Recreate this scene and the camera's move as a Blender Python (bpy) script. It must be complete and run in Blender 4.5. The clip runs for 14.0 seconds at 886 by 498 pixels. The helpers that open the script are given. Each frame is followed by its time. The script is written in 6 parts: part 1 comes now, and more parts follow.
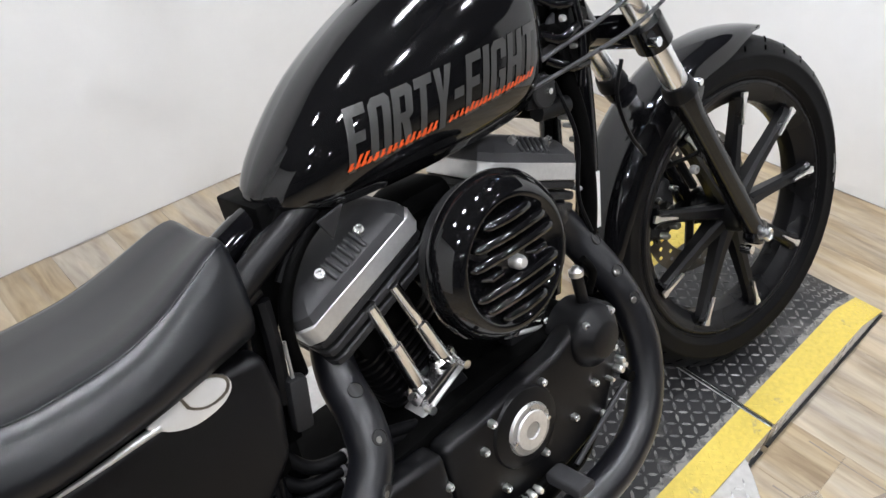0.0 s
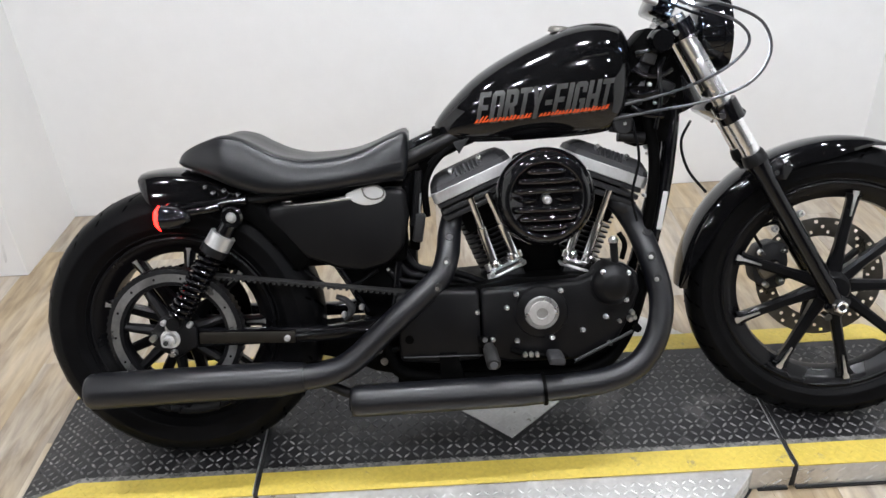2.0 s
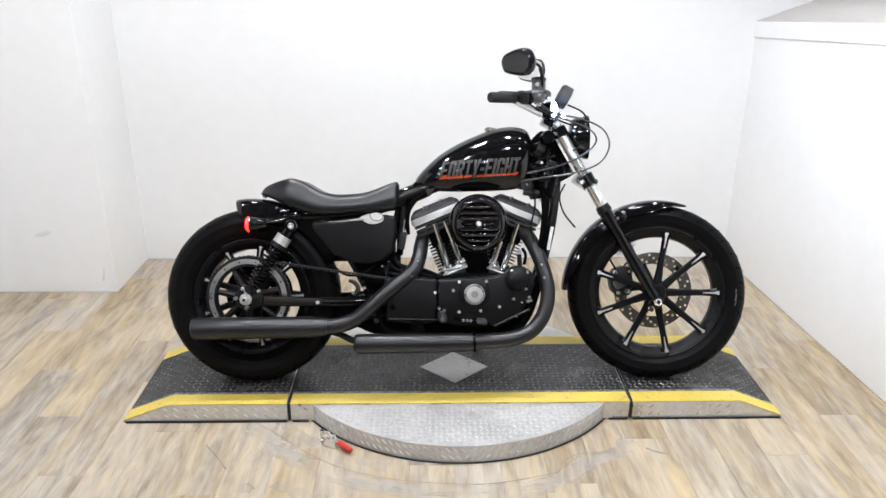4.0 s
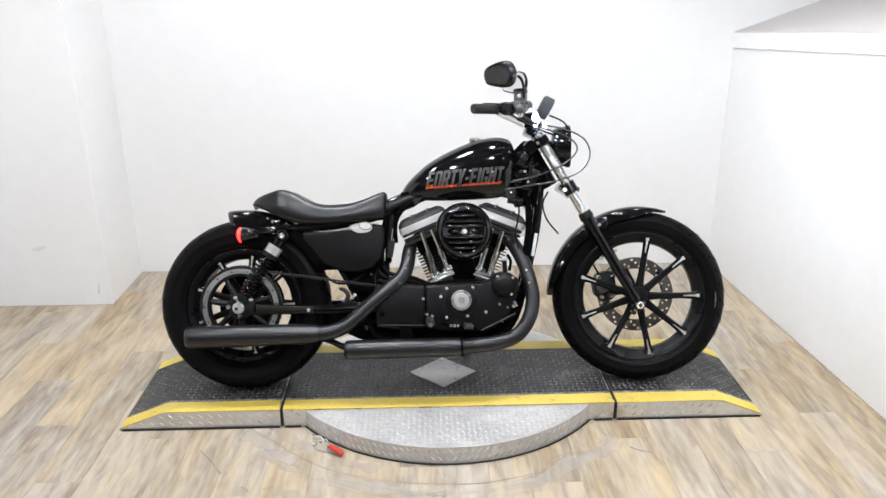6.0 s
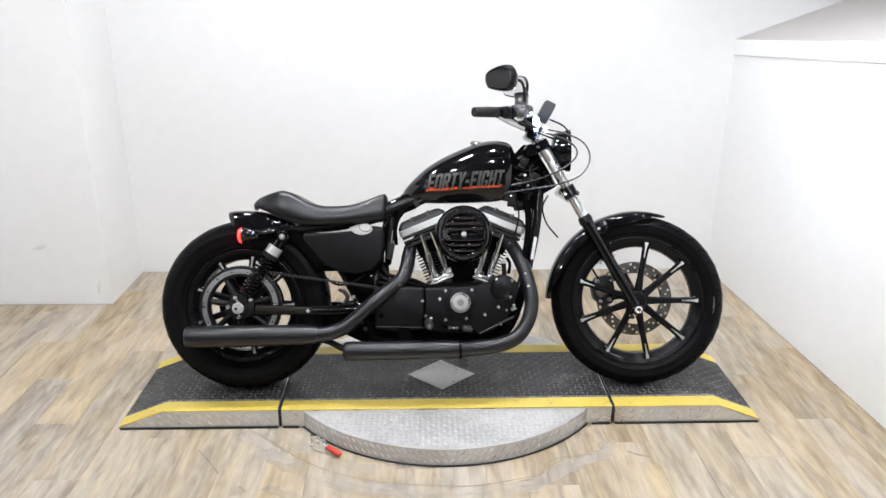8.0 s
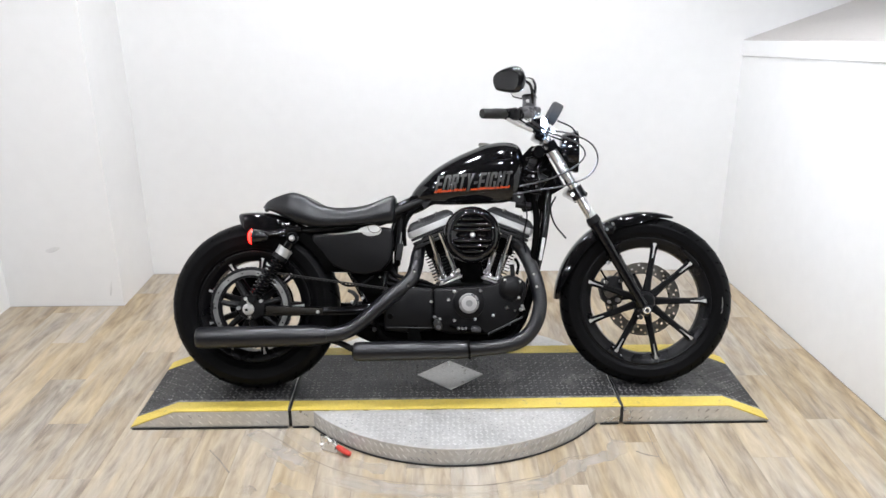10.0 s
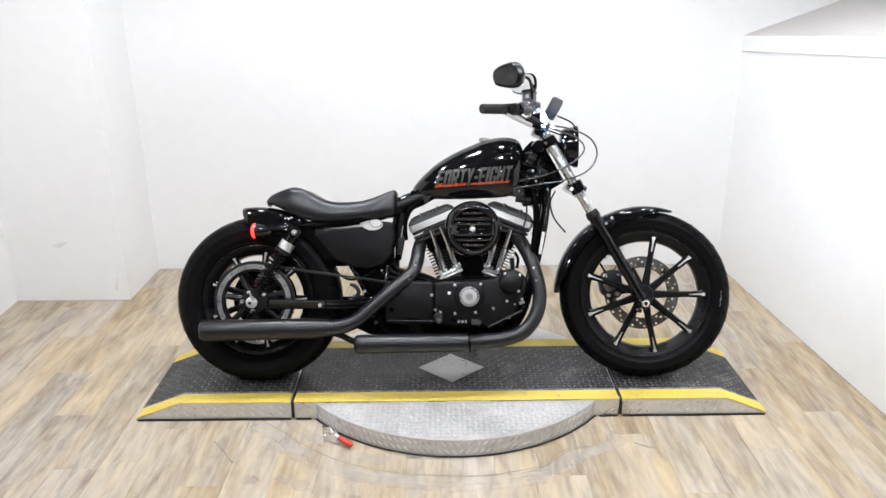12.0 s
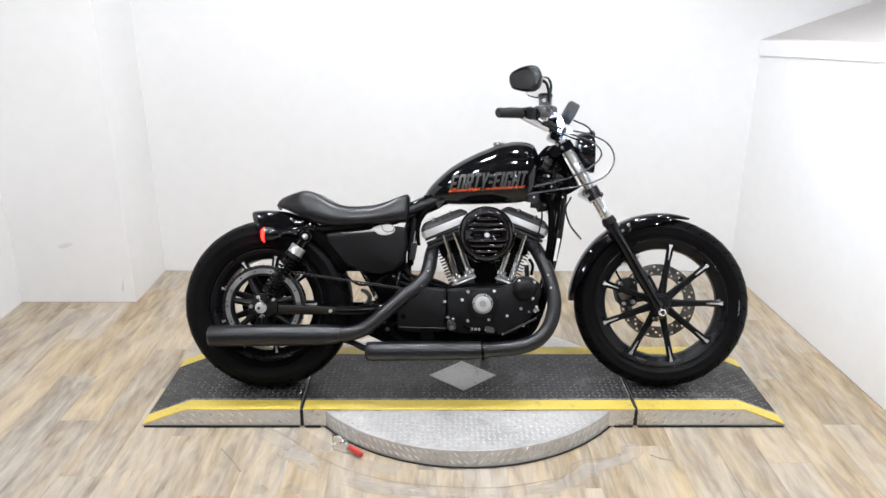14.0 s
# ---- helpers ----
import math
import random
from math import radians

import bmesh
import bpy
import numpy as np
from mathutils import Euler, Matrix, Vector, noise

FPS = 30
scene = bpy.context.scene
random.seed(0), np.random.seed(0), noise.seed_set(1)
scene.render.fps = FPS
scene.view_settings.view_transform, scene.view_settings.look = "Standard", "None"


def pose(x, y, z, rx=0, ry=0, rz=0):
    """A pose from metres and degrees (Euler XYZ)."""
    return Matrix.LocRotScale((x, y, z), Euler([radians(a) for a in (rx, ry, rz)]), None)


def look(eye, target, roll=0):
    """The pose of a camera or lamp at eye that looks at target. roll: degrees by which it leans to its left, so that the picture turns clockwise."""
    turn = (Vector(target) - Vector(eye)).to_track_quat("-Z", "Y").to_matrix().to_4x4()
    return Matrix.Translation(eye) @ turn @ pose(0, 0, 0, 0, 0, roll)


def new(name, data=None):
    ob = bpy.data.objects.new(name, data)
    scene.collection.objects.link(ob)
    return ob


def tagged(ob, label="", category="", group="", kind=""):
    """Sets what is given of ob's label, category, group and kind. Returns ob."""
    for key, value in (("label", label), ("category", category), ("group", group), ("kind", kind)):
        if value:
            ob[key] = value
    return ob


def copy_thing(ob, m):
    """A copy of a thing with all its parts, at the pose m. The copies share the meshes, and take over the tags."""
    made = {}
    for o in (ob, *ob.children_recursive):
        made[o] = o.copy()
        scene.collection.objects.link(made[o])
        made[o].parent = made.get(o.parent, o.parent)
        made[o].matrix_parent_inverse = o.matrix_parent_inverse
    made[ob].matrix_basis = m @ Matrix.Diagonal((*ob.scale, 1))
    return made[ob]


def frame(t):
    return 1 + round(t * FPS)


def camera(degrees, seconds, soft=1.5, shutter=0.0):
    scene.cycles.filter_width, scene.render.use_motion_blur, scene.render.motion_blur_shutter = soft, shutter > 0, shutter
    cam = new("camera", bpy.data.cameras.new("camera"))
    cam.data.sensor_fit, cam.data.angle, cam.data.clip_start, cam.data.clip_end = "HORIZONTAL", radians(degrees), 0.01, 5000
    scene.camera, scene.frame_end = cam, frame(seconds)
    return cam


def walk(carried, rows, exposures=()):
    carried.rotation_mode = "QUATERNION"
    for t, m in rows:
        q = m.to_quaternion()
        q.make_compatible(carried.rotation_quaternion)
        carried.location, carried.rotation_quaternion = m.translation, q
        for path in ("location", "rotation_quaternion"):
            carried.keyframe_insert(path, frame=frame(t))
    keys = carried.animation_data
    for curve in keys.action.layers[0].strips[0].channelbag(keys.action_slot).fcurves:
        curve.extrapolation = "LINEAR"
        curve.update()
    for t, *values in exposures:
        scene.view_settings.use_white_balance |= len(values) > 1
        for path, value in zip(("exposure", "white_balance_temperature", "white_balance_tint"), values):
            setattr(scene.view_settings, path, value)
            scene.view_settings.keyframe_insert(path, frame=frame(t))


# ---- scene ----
cam = camera(61.0, 14.0)
PATH = [
    (0, (-0.456, -0.514, 1.192), (0.602, 0.61, -0.079), 0.1),
    (0.5, (-0.246, -0.619, 1.175), (0.175, 0.84, -0.126), -6.3),
    (1, (-0.195, -0.8, 1.176), (-0.116, 0.815, 0.0), -9.1),
    (1.5, (-0.222, -1.127, 1.29), (-0.226, 0.54, 0.184), -10.0),
    (2, (-0.15, -1.484, 1.364), (-0.151, 0.222, 0.321), -3.2),
    (2.5, (-0.162, -1.883, 1.446), (-0.013, -0.066, 0.622), -1.6),
    (3, (-0.137, -2.231, 1.473), (-0.105, -0.371, 0.74), -2.1),
    (3.2, (-0.107, -2.341, 1.512), (-0.081, -0.488, 0.758), 0.1),
    (5.3, (-0.13, -2.741, 1.525), (-0.07, -0.864, 0.837), 0.1),
    (5.5, (-0.113, -2.728, 1.528), (-0.063, -0.856, 0.826), -0.1),
    (6, (-0.088, -2.708, 1.526), (-0.029, -0.836, 0.827), -0.3),
    (6.5, (-0.091, -2.708, 1.515), (-0.029, -0.833, 0.821), 0.3),
    (7, (-0.091, -2.715, 1.52), (-0.036, -0.835, 0.84), 0.3),
    (7.5, (-0.085, -2.719, 1.519), (-0.026, -0.841, 0.832), 0.3),
    (10, (-0.084, -2.737, 1.519), (-0.05, -0.856, 0.839), -0.1),
    (10.5, (-0.084, -2.749, 1.522), (-0.056, -0.871, 0.836), -0.2),
    (11, (-0.065, -2.759, 1.518), (-0.04, -0.883, 0.824), -0.2),
    (11.5, (-0.067, -2.775, 1.521), (-0.042, -0.898, 0.831), -0.1),
    (12, (-0.064, -2.771, 1.52), (-0.046, -0.893, 0.832), -0.3),
    (12.5, (-0.075, -2.761, 1.523), (-0.057, -0.881, 0.841), -0.3),
    (13, (-0.092, -2.742, 1.523), (-0.079, -0.863, 0.838), -0.2),
    (13.5, (-0.1, -2.728, 1.52), (-0.09, -0.846, 0.842), 0.1),
    (14, (-0.105, -2.714, 1.518), (-0.093, -0.835, 0.833), 0.2),
]
walk(cam, [(t, look(eye, target, roll)) for t, eye, target, roll in PATH],
     [(t, stops, 6450, 13) for t, stops in ((0.0, -0.20), (1.0, -0.36), (2.0, -0.20), (3.0, -0.10), (5.5, -0.03), (7.5, -0.06), (10.0, -0.10), (10.5, -0.12), (11.0, 0.0), (12.0, 0.0), (14.0, -0.04))])

# ---- light ----
world = bpy.data.worlds.new("world")
scene.world = world
world.use_nodes = True
world.node_tree.nodes["Background"].inputs[0].default_value = (0.9, 0.95, 1.0, 1)
world.node_tree.nodes["Background"].inputs[1].default_value = 0.05
LAMP = 432.0     # glow of the ceiling lamps
LED = 60.0       # glow of the small front lamp and the added spot near it


# ---- materials ----
def mat(name, col, rough=0.5, metal=0.0, coat=0.0, var=0.15, scale=6.0, fine=60.0, bump=0.0, bscale=150.0, rvar=0.08, stretch=(1, 1, 1), spec=0.5):
    """A surface with blotches and grain in colour, roughness and relief."""
    m = bpy.data.materials.new(name)
    m.use_nodes = True
    nt = m.node_tree
    nodes, links = nt.nodes, nt.links
    b = nodes["Principled BSDF"]
    b.inputs["Metallic"].default_value = metal
    b.inputs["Coat Weight"].default_value = coat
    b.inputs["Specular IOR Level"].default_value = spec
    b.inputs["Coat Roughness"].default_value = 0.04
    tc = nodes.new("ShaderNodeTexCoord")
    mp = nodes.new("ShaderNodeMapping")
    mp.inputs["Scale"].default_value = stretch
    links.new(tc.outputs["Object"], mp.inputs[0])

    def noisy(s, detail=4.0):
        n = nodes.new("ShaderNodeTexNoise")
        n.inputs["Scale"].default_value = s
        n.inputs["Detail"].default_value = detail
        links.new(mp.outputs[0], n.inputs["Vector"])
        return n.outputs["Fac"]
    big, small = noisy(scale), noisy(fine)
    add = nodes.new("ShaderNodeMath")
    add.operation = "ADD"
    links.new(big, add.inputs[0]), links.new(small, add.inputs[1])
    ramp = nodes.new("ShaderNodeMapRange")
    ramp.inputs["From Min"].default_value, ramp.inputs["From Max"].default_value = 0.6, 1.4
    ramp.inputs["To Min"].default_value, ramp.inputs["To Max"].default_value = 1 - var, 1 + var
    links.new(add.outputs[0], ramp.inputs[0])
    mul = nodes.new("ShaderNodeVectorMath")
    mul.operation = "SCALE"
    mul.inputs[0].default_value = col
    links.new(ramp.outputs[0], mul.inputs["Scale"])
    links.new(mul.outputs[0], b.inputs["Base Color"])
    rr = nodes.new("ShaderNodeMapRange")
    rr.inputs["From Min"].default_value, rr.inputs["From Max"].default_value = 0.35, 0.65
    rr.inputs["To Min"].default_value, rr.inputs["To Max"].default_value = max(0.02, rough - rvar), rough + rvar
    links.new(big, rr.inputs[0])
    links.new(rr.outputs[0], b.inputs["Roughness"])
    if bump:
        bp = nodes.new("ShaderNodeBump")
        bp.inputs["Strength"].default_value = bump
        bp.inputs["Distance"].default_value = 0.002
        links.new(noisy(bscale, 2.0), bp.inputs["Height"])
        links.new(bp.outputs[0], b.inputs["Normal"])
    return m


def glow(name, col, strength):
    m = bpy.data.materials.new(name)
    m.use_nodes = True
    b = m.node_tree.nodes["Principled BSDF"]
    b.inputs["Base Color"].default_value = (*col, 1)
    b.inputs["Roughness"].default_value = 0.3
    b.inputs["Emission Color"].default_value = (*col, 1)
    b.inputs["Emission Strength"].default_value = strength
    return m


def wood_mat():
    m = bpy.data.materials.new("vinyl_wood")
    m.use_nodes = True
    nodes, links = m.node_tree.nodes, m.node_tree.links
    b = nodes["Principled BSDF"]
    tc, oi = nodes.new("ShaderNodeTexCoord"), nodes.new("ShaderNodeObjectInfo")
    off = nodes.new("ShaderNodeVectorMath")
    off.operation = "MULTIPLY_ADD"
    off.inputs[1].default_value = (1, 1, 1)
    sc = nodes.new("ShaderNodeVectorMath")
    sc.operation = "SCALE"
    sc.inputs[0].default_value = (37.0, 91.0, 13.0)
    links.new(oi.outputs["Random"], sc.inputs["Scale"])
    links.new(tc.outputs["Object"], off.inputs[0])
    links.new(sc.outputs[0], off.inputs[2])

    def noisy(s, stretch, detail=5.0, rough=0.6):
        mp = nodes.new("ShaderNodeMapping")
        mp.inputs["Scale"].default_value = stretch
        links.new(off.outputs[0], mp.inputs[0])
        n = nodes.new("ShaderNodeTexNoise")
        n.inputs["Scale"].default_value = s
        n.inputs["Detail"].default_value = detail
        n.inputs["Roughness"].default_value = rough
        n.inputs["Distortion"].default_value = 0.6
        links.new(mp.outputs[0], n.inputs["Vector"])
        return n.outputs["Fac"]
    grain, blotch = noisy(6.0, (8, 1.0, 1)), noisy(4.2, (4.2, 0.85, 1), 3.0)
    ramp = nodes.new("ShaderNodeValToRGB")
    e = ramp.color_ramp.elements
    e[0].position, e[0].color = 0.33, (0.238, 0.194, 0.148, 1)
    e[1].position, e[1].color = 0.69, (0.53, 0.450, 0.340, 1)
    mid = e.new(0.5)
    mid.color = (0.40, 0.338, 0.258, 1)
    mix = nodes.new("ShaderNodeMath")
    mix.operation = "MULTIPLY_ADD"
    mix.inputs[1].default_value = 0.55
    links.new(blotch, mix.inputs[0])
    g2 = nodes.new("ShaderNodeMath")
    g2.operation = "MULTIPLY"
    g2.inputs[1].default_value = 0.45
    links.new(grain, g2.inputs[0]), links.new(g2.outputs[0], mix.inputs[2])
    tone = nodes.new("ShaderNodeMapRange")
    tone.inputs["To Min"].default_value, tone.inputs["To Max"].default_value = -0.05, 0.06
    links.new(oi.outputs["Random"], tone.inputs[0])
    both = nodes.new("ShaderNodeMath")
    links.new(mix.outputs[0], both.inputs[0]), links.new(tone.outputs[0], both.inputs[1])
    links.new(both.outputs[0], ramp.inputs[0])
    hue = nodes.new("ShaderNodeHueSaturation")
    spread = nodes.new("ShaderNodeMath")
    spread.operation = "FRACT"
    seven = nodes.new("ShaderNodeMath")
    seven.operation = "MULTIPLY"
    seven.inputs[1].default_value = 7.31
    links.new(oi.outputs["Random"], seven.inputs[0]), links.new(seven.outputs[0], spread.inputs[0])
    sat = nodes.new("ShaderNodeMapRange")
    sat.inputs["To Min"].default_value, sat.inputs["To Max"].default_value = 0.72, 1.42
    tint = nodes.new("ShaderNodeMath")
    tint.operation = "MULTIPLY_ADD"
    tint.inputs[1].default_value = 0.45
    far_off = noisy(3.1, (4.6, 0.7, 1.7), 2.0)
    links.new(spread.outputs[0], tint.inputs[0]), links.new(far_off, tint.inputs[2])
    sat.inputs["From Min"].default_value, sat.inputs["From Max"].default_value = 0.45, 1.0
    links.new(tint.outputs[0], sat.inputs[0]), links.new(sat.outputs[0], hue.inputs["Saturation"])
    links.new(ramp.outputs[0], hue.inputs["Color"]), links.new(hue.outputs[0], b.inputs["Base Color"])
    b.inputs["Roughness"].default_value = 0.5
    b.inputs["Specular IOR Level"].default_value = 0.3
    bp = nodes.new("ShaderNodeBump")
    bp.inputs["Strength"].default_value, bp.inputs["Distance"].default_value = 0.25, 0.001
    links.new(grain, bp.inputs["Height"]), links.new(bp.outputs[0], b.inputs["Normal"])
    return m


def worn_mat(name, paint, bare, cover, rough, metal_bare=0.0, scale=14.0):
    """Paint that is scuffed through to what lies beneath it."""
    m = mat(name, paint, rough, var=0.18, scale=5, fine=90, bump=0.15, bscale=300)
    nodes, links = m.node_tree.nodes, m.node_tree.links
    b = nodes["Principled BSDF"]
    tc, n = nodes.new("ShaderNodeTexCoord"), nodes.new("ShaderNodeTexNoise")
    n.inputs["Scale"].default_value, n.inputs["Detail"].default_value, n.inputs["Roughness"].default_value = scale, 8, 0.7
    links.new(tc.outputs["Object"], n.inputs["Vector"])
    r = nodes.new("ShaderNodeMapRange")
    r.inputs["From Min"].default_value, r.inputs["From Max"].default_value = cover, cover + 0.06
    links.new(n.outputs["Fac"], r.inputs[0])
    mix = nodes.new("ShaderNodeMix")
    mix.data_type = "RGBA"
    src = b.inputs["Base Color"].links[0].from_socket
    links.new(r.outputs[0], mix.inputs["Factor"])
    links.new(src, mix.inputs["A"])
    mix.inputs["B"].default_value = (*bare, 1)
    links.new(mix.outputs["Result"], b.inputs["Base Color"])
    if metal_bare:
        k = nodes.new("ShaderNodeMath")
        k.operation = "MULTIPLY"
        k.inputs[1].default_value = metal_bare
        links.new(r.outputs[0], k.inputs[0]), links.new(k.outputs[0], b.inputs["Metallic"])
    return m


WALL = mat("wall_paint", (0.80, 0.80, 0.79), 0.42, var=0.025, scale=1.2, fine=14, bump=0.12, bscale=60, rvar=0.05)
CEIL = mat("ceiling_paint", (0.07, 0.07, 0.072), 0.8, var=0.06, scale=2, bump=0.1, bscale=90)
DIM = mat("showroom_paint", (0.16, 0.16, 0.165), 0.8, var=0.1, scale=1.5, bump=0.1, bscale=80)
HOUSING = mat("white_enamel", (0.7, 0.7, 0.7), 0.4, var=0.04)
BEIGE = mat("ledge_paint", (0.525, 0.50, 0.475), 0.6, var=0.05, scale=2, bump=0.1, bscale=80)
WOOD = wood_mat()
GROUT = mat("floor_underlay", (0.17, 0.14, 0.11), 0.8, var=0.2)
GROOVE = mat("filled_seam", (0.24, 0.205, 0.17), 0.7, var=0.3, scale=20)
DECK = worn_mat("black_deck_paint", (0.011, 0.011, 0.012), (0.060, 0.058, 0.056), 0.56, 0.42, 0.0, 6.0)
STRIP = worn_mat("worn_strip_paint", (0.10, 0.098, 0.094), (0.25, 0.245, 0.235), 0.47, 0.40, 0.3, 22.0)
DIRTY = worn_mat("dirty_plate", (0.60, 0.595, 0.58), (0.24, 0.22, 0.19), 0.60, 0.40, 0.4, 26.0)
YELLOW = worn_mat("yellow_paint", (0.62, 0.475, 0.088), (0.36, 0.29, 0.12), 0.62, 0.45)
TREADS = worn_mat("worn_black_treads", (0.075, 0.075, 0.076), (0.22, 0.216, 0.21), 0.49, 0.34, 0.35, 18.0)


def scuff_mat(name, col, cover):
    """Rubbed dirt, thin and patchy."""
    m = mat(name, col, 0.5, var=0.1, scale=8)
    nodes, links = m.node_tree.nodes, m.node_tree.links
    tc, n = nodes.new("ShaderNodeTexCoord"), nodes.new("ShaderNodeTexNoise")
    n.inputs["Scale"].default_value, n.inputs["Detail"].default_value = 4.5, 3.0
    links.new(tc.outputs["Object"], n.inputs["Vector"])
    r = nodes.new("ShaderNodeMapRange")
    r.inputs["From Min"].default_value, r.inputs["From Max"].default_value = 0.35, 0.75
    r.inputs["To Max"].default_value = cover
    links.new(n.outputs["Fac"], r.inputs[0])
    links.new(r.outputs[0], nodes["Principled BSDF"].inputs["Alpha"])
    return m


SCUFF = scuff_mat("rubbed_dirt", (0.52, 0.475, 0.41), 0.42)
FILLER = scuff_mat("pale_filler", (0.55, 0.51, 0.46), 0.60)
SMUDGE = scuff_mat("wall_smudge", (0.45, 0.44, 0.43), 0.30)
ALU = mat("tread_aluminium", (0.66, 0.66, 0.65), 0.33, 0.8, var=0.16, scale=5, fine=70, bump=0.15, bscale=200, rvar=0.1)
DISC = mat("disc_aluminium", (0.54, 0.532, 0.515), 0.40, 0.45, var=0.22, scale=7, fine=60, bump=0.15, bscale=200, rvar=0.1)
MEDAL = mat("brushed_medallion", (0.44, 0.437, 0.43), 0.34, 0.75, var=0.15, scale=30, fine=150)
RIMB = mat("satin_black_rim", (0.0034, 0.0034, 0.0040), 0.30, spec=0.22, var=0.15, scale=10)
EDGE = mat("bright_polished_edge", (0.70, 0.70, 0.70), 0.3, 0.7, var=0.1)
LUG = mat("worn_tread_tops", (0.68, 0.675, 0.66), 0.30, 0.4, var=0.12, scale=9)
# Black for the joints and holes, and the painted shade line at the foot.
GAP_SHADE = mat("black_gap", (0.012, 0.012, 0.012), 0.7)
GLOSS = mat("gloss_black_paint", (0.004, 0.004, 0.0045), 0.055, var=0.1, rvar=0.02)
SATIN = mat("satin_black_powder_coat", (0.0034, 0.0034, 0.0040), 0.40, spec=0.25, var=0.15, scale=10, bump=0.12, bscale=700)
WRINKLE = mat("wrinkle_black_paint", (0.016, 0.016, 0.017), 0.46, spec=0.26, var=0.12, scale=14, bump=0.35, bscale=900)
EXH = mat("matte_black_ceramic", (0.0055, 0.0058, 0.0076), 0.34, spec=0.52, var=0.12, scale=9, fine=120, bump=0.03, bscale=500, rvar=0.008)
CONTROL = mat("grey_control_paint", (0.10, 0.10, 0.105), 0.30, 0.4, var=0.15, scale=20, fine=160)
ROCKER = mat("grey_wrinkle_paint", (0.032, 0.032, 0.034), 0.5, spec=0.32, var=0.12, scale=14, bump=0.3, bscale=1100)
TREAD_SHADE = mat("deep_groove", (0.0008, 0.0008, 0.0008), 0.9, spec=0.0, var=0.3)
FRAMEB = mat("black_frame_paint", (0.0035, 0.0035, 0.0042), 0.10, spec=0.36, var=0.1)
DARK = mat("dark_machinery", (0.0018, 0.0018, 0.0018), 0.55, spec=0.025, var=0.3, scale=20)
TYRE = mat("tyre_rubber", (0.0034, 0.0034, 0.0038), 0.40, spec=0.075, var=0.25, scale=8, fine=90, bump=0.15, bscale=500)
GRIPM = mat("grip_rubber", (0.018, 0.0178, 0.0175), 0.55, spec=0.3, var=0.2, bump=0.2, bscale=600)
VINYL = mat("seat_vinyl", (0.0042, 0.0047, 0.0062), 0.31, spec=0.48, var=0.12, scale=6, fine=200, bump=0.10, bscale=1100, rvar=0.01)
CHROME = mat("chrome", (0.92, 0.92, 0.92), 0.15, 1.0, var=0.04, rvar=0.03)
STEEL = mat("brushed_steel", (0.74, 0.73, 0.72), 0.36, 0.75, var=0.15, scale=12, fine=150)
SILVER = mat("machined_aluminium", (0.66, 0.66, 0.65), 0.36, 0.75, var=0.1, scale=10, fine=180, bump=0.05, bscale=500, stretch=(1, 8, 1))
ZINC = mat("zinc_bolt", (0.85, 0.84, 0.82), 0.30, 1.0, var=0.12)
CABLE = mat("braided_cable", (0.085, 0.085, 0.09), 0.34, 0.5, var=0.2, scale=40)
# Base colour is browned to carry the yellow reflected in the guard.
GUARD_TINT = mat("weathered_guard", (0.011, 0.0088, 0.006), 0.45, spec=0.3, var=0.3)
RINGM = mat("worn_pulley_ring", (0.40, 0.40, 0.39), 0.34, 0.9, var=0.25, scale=18, fine=120)
DECAL = mat("grey_decal", (0.040, 0.040, 0.039), 0.35, var=0.06)
ORANGE = mat("orange_decal", (0.72, 0.085, 0.012), 0.4, var=0.1)
EMBLEM = mat("silver_emblem", (0.80, 0.80, 0.79), 0.3, 0.35, var=0.06)
FORKM = mat("hard_chrome", (0.92, 0.92, 0.92), 0.27, 1.0, var=0.05, rvar=0.05)
BRIGHT = mat("bright_zinc", (0.95, 0.95, 0.94), 0.26, 1.0, var=0.05, rvar=0.05)
MIRROR = mat("mirror_glass", (0.66, 0.66, 0.655), 0.03, 1.0, var=0.0, rvar=0.0)
ROTOR = mat("steel_rotor", (0.27, 0.26, 0.24), 0.33, 1.0, var=0.2, scale=15)
REDTOY = mat("red_grip_plastic", (0.55, 0.035, 0.02), 0.4, var=0.12)
STAIN = mat("scuff", (0.16, 0.157, 0.15), 0.6, var=0.2)
REDLENS = glow("lit_red_lens", (1.0, 0.012, 0.008), 15.0)
LED_GLOW = glow("lit_white_lens", (0.55, 0.75, 1.0), LED)
HEADLENS = glow("lit_headlamp_lens", (0.75, 0.85, 1.0), 60.0)
TUBE = glow("lit_lamp_lens", (0.93, 0.965, 1.0), LAMP)


# ---- building helpers ----
def finish(name, bm, material, parent=None, label="", sharp=38, m=None):
    bmesh.ops.recalc_face_normals(bm, faces=bm.faces)
    me = bpy.data.meshes.new(name)
    bm.to_mesh(me)
    bm.free()
    me.materials.append(material)
    me.shade_smooth()
    me.set_sharp_from_angle(angle=radians(sharp))
    ob = new(name, me)
    if parent is not None:
        ob.parent = parent
    if m is not None:
        ob.matrix_basis = m
    if label:
        tagged(ob, label)
    return ob


def part(name, bm, material, parent, label="", sharp=38, m=None):
    return finish(name, bm, material, parent, label, sharp, m)


def again(ob, m, parent=None):
    """The same piece once more, on the same mesh."""
    o = new(ob.name.split(".")[0], ob.data)
    o.parent = parent if parent is not None else ob.parent
    o.matrix_basis = m
    return o


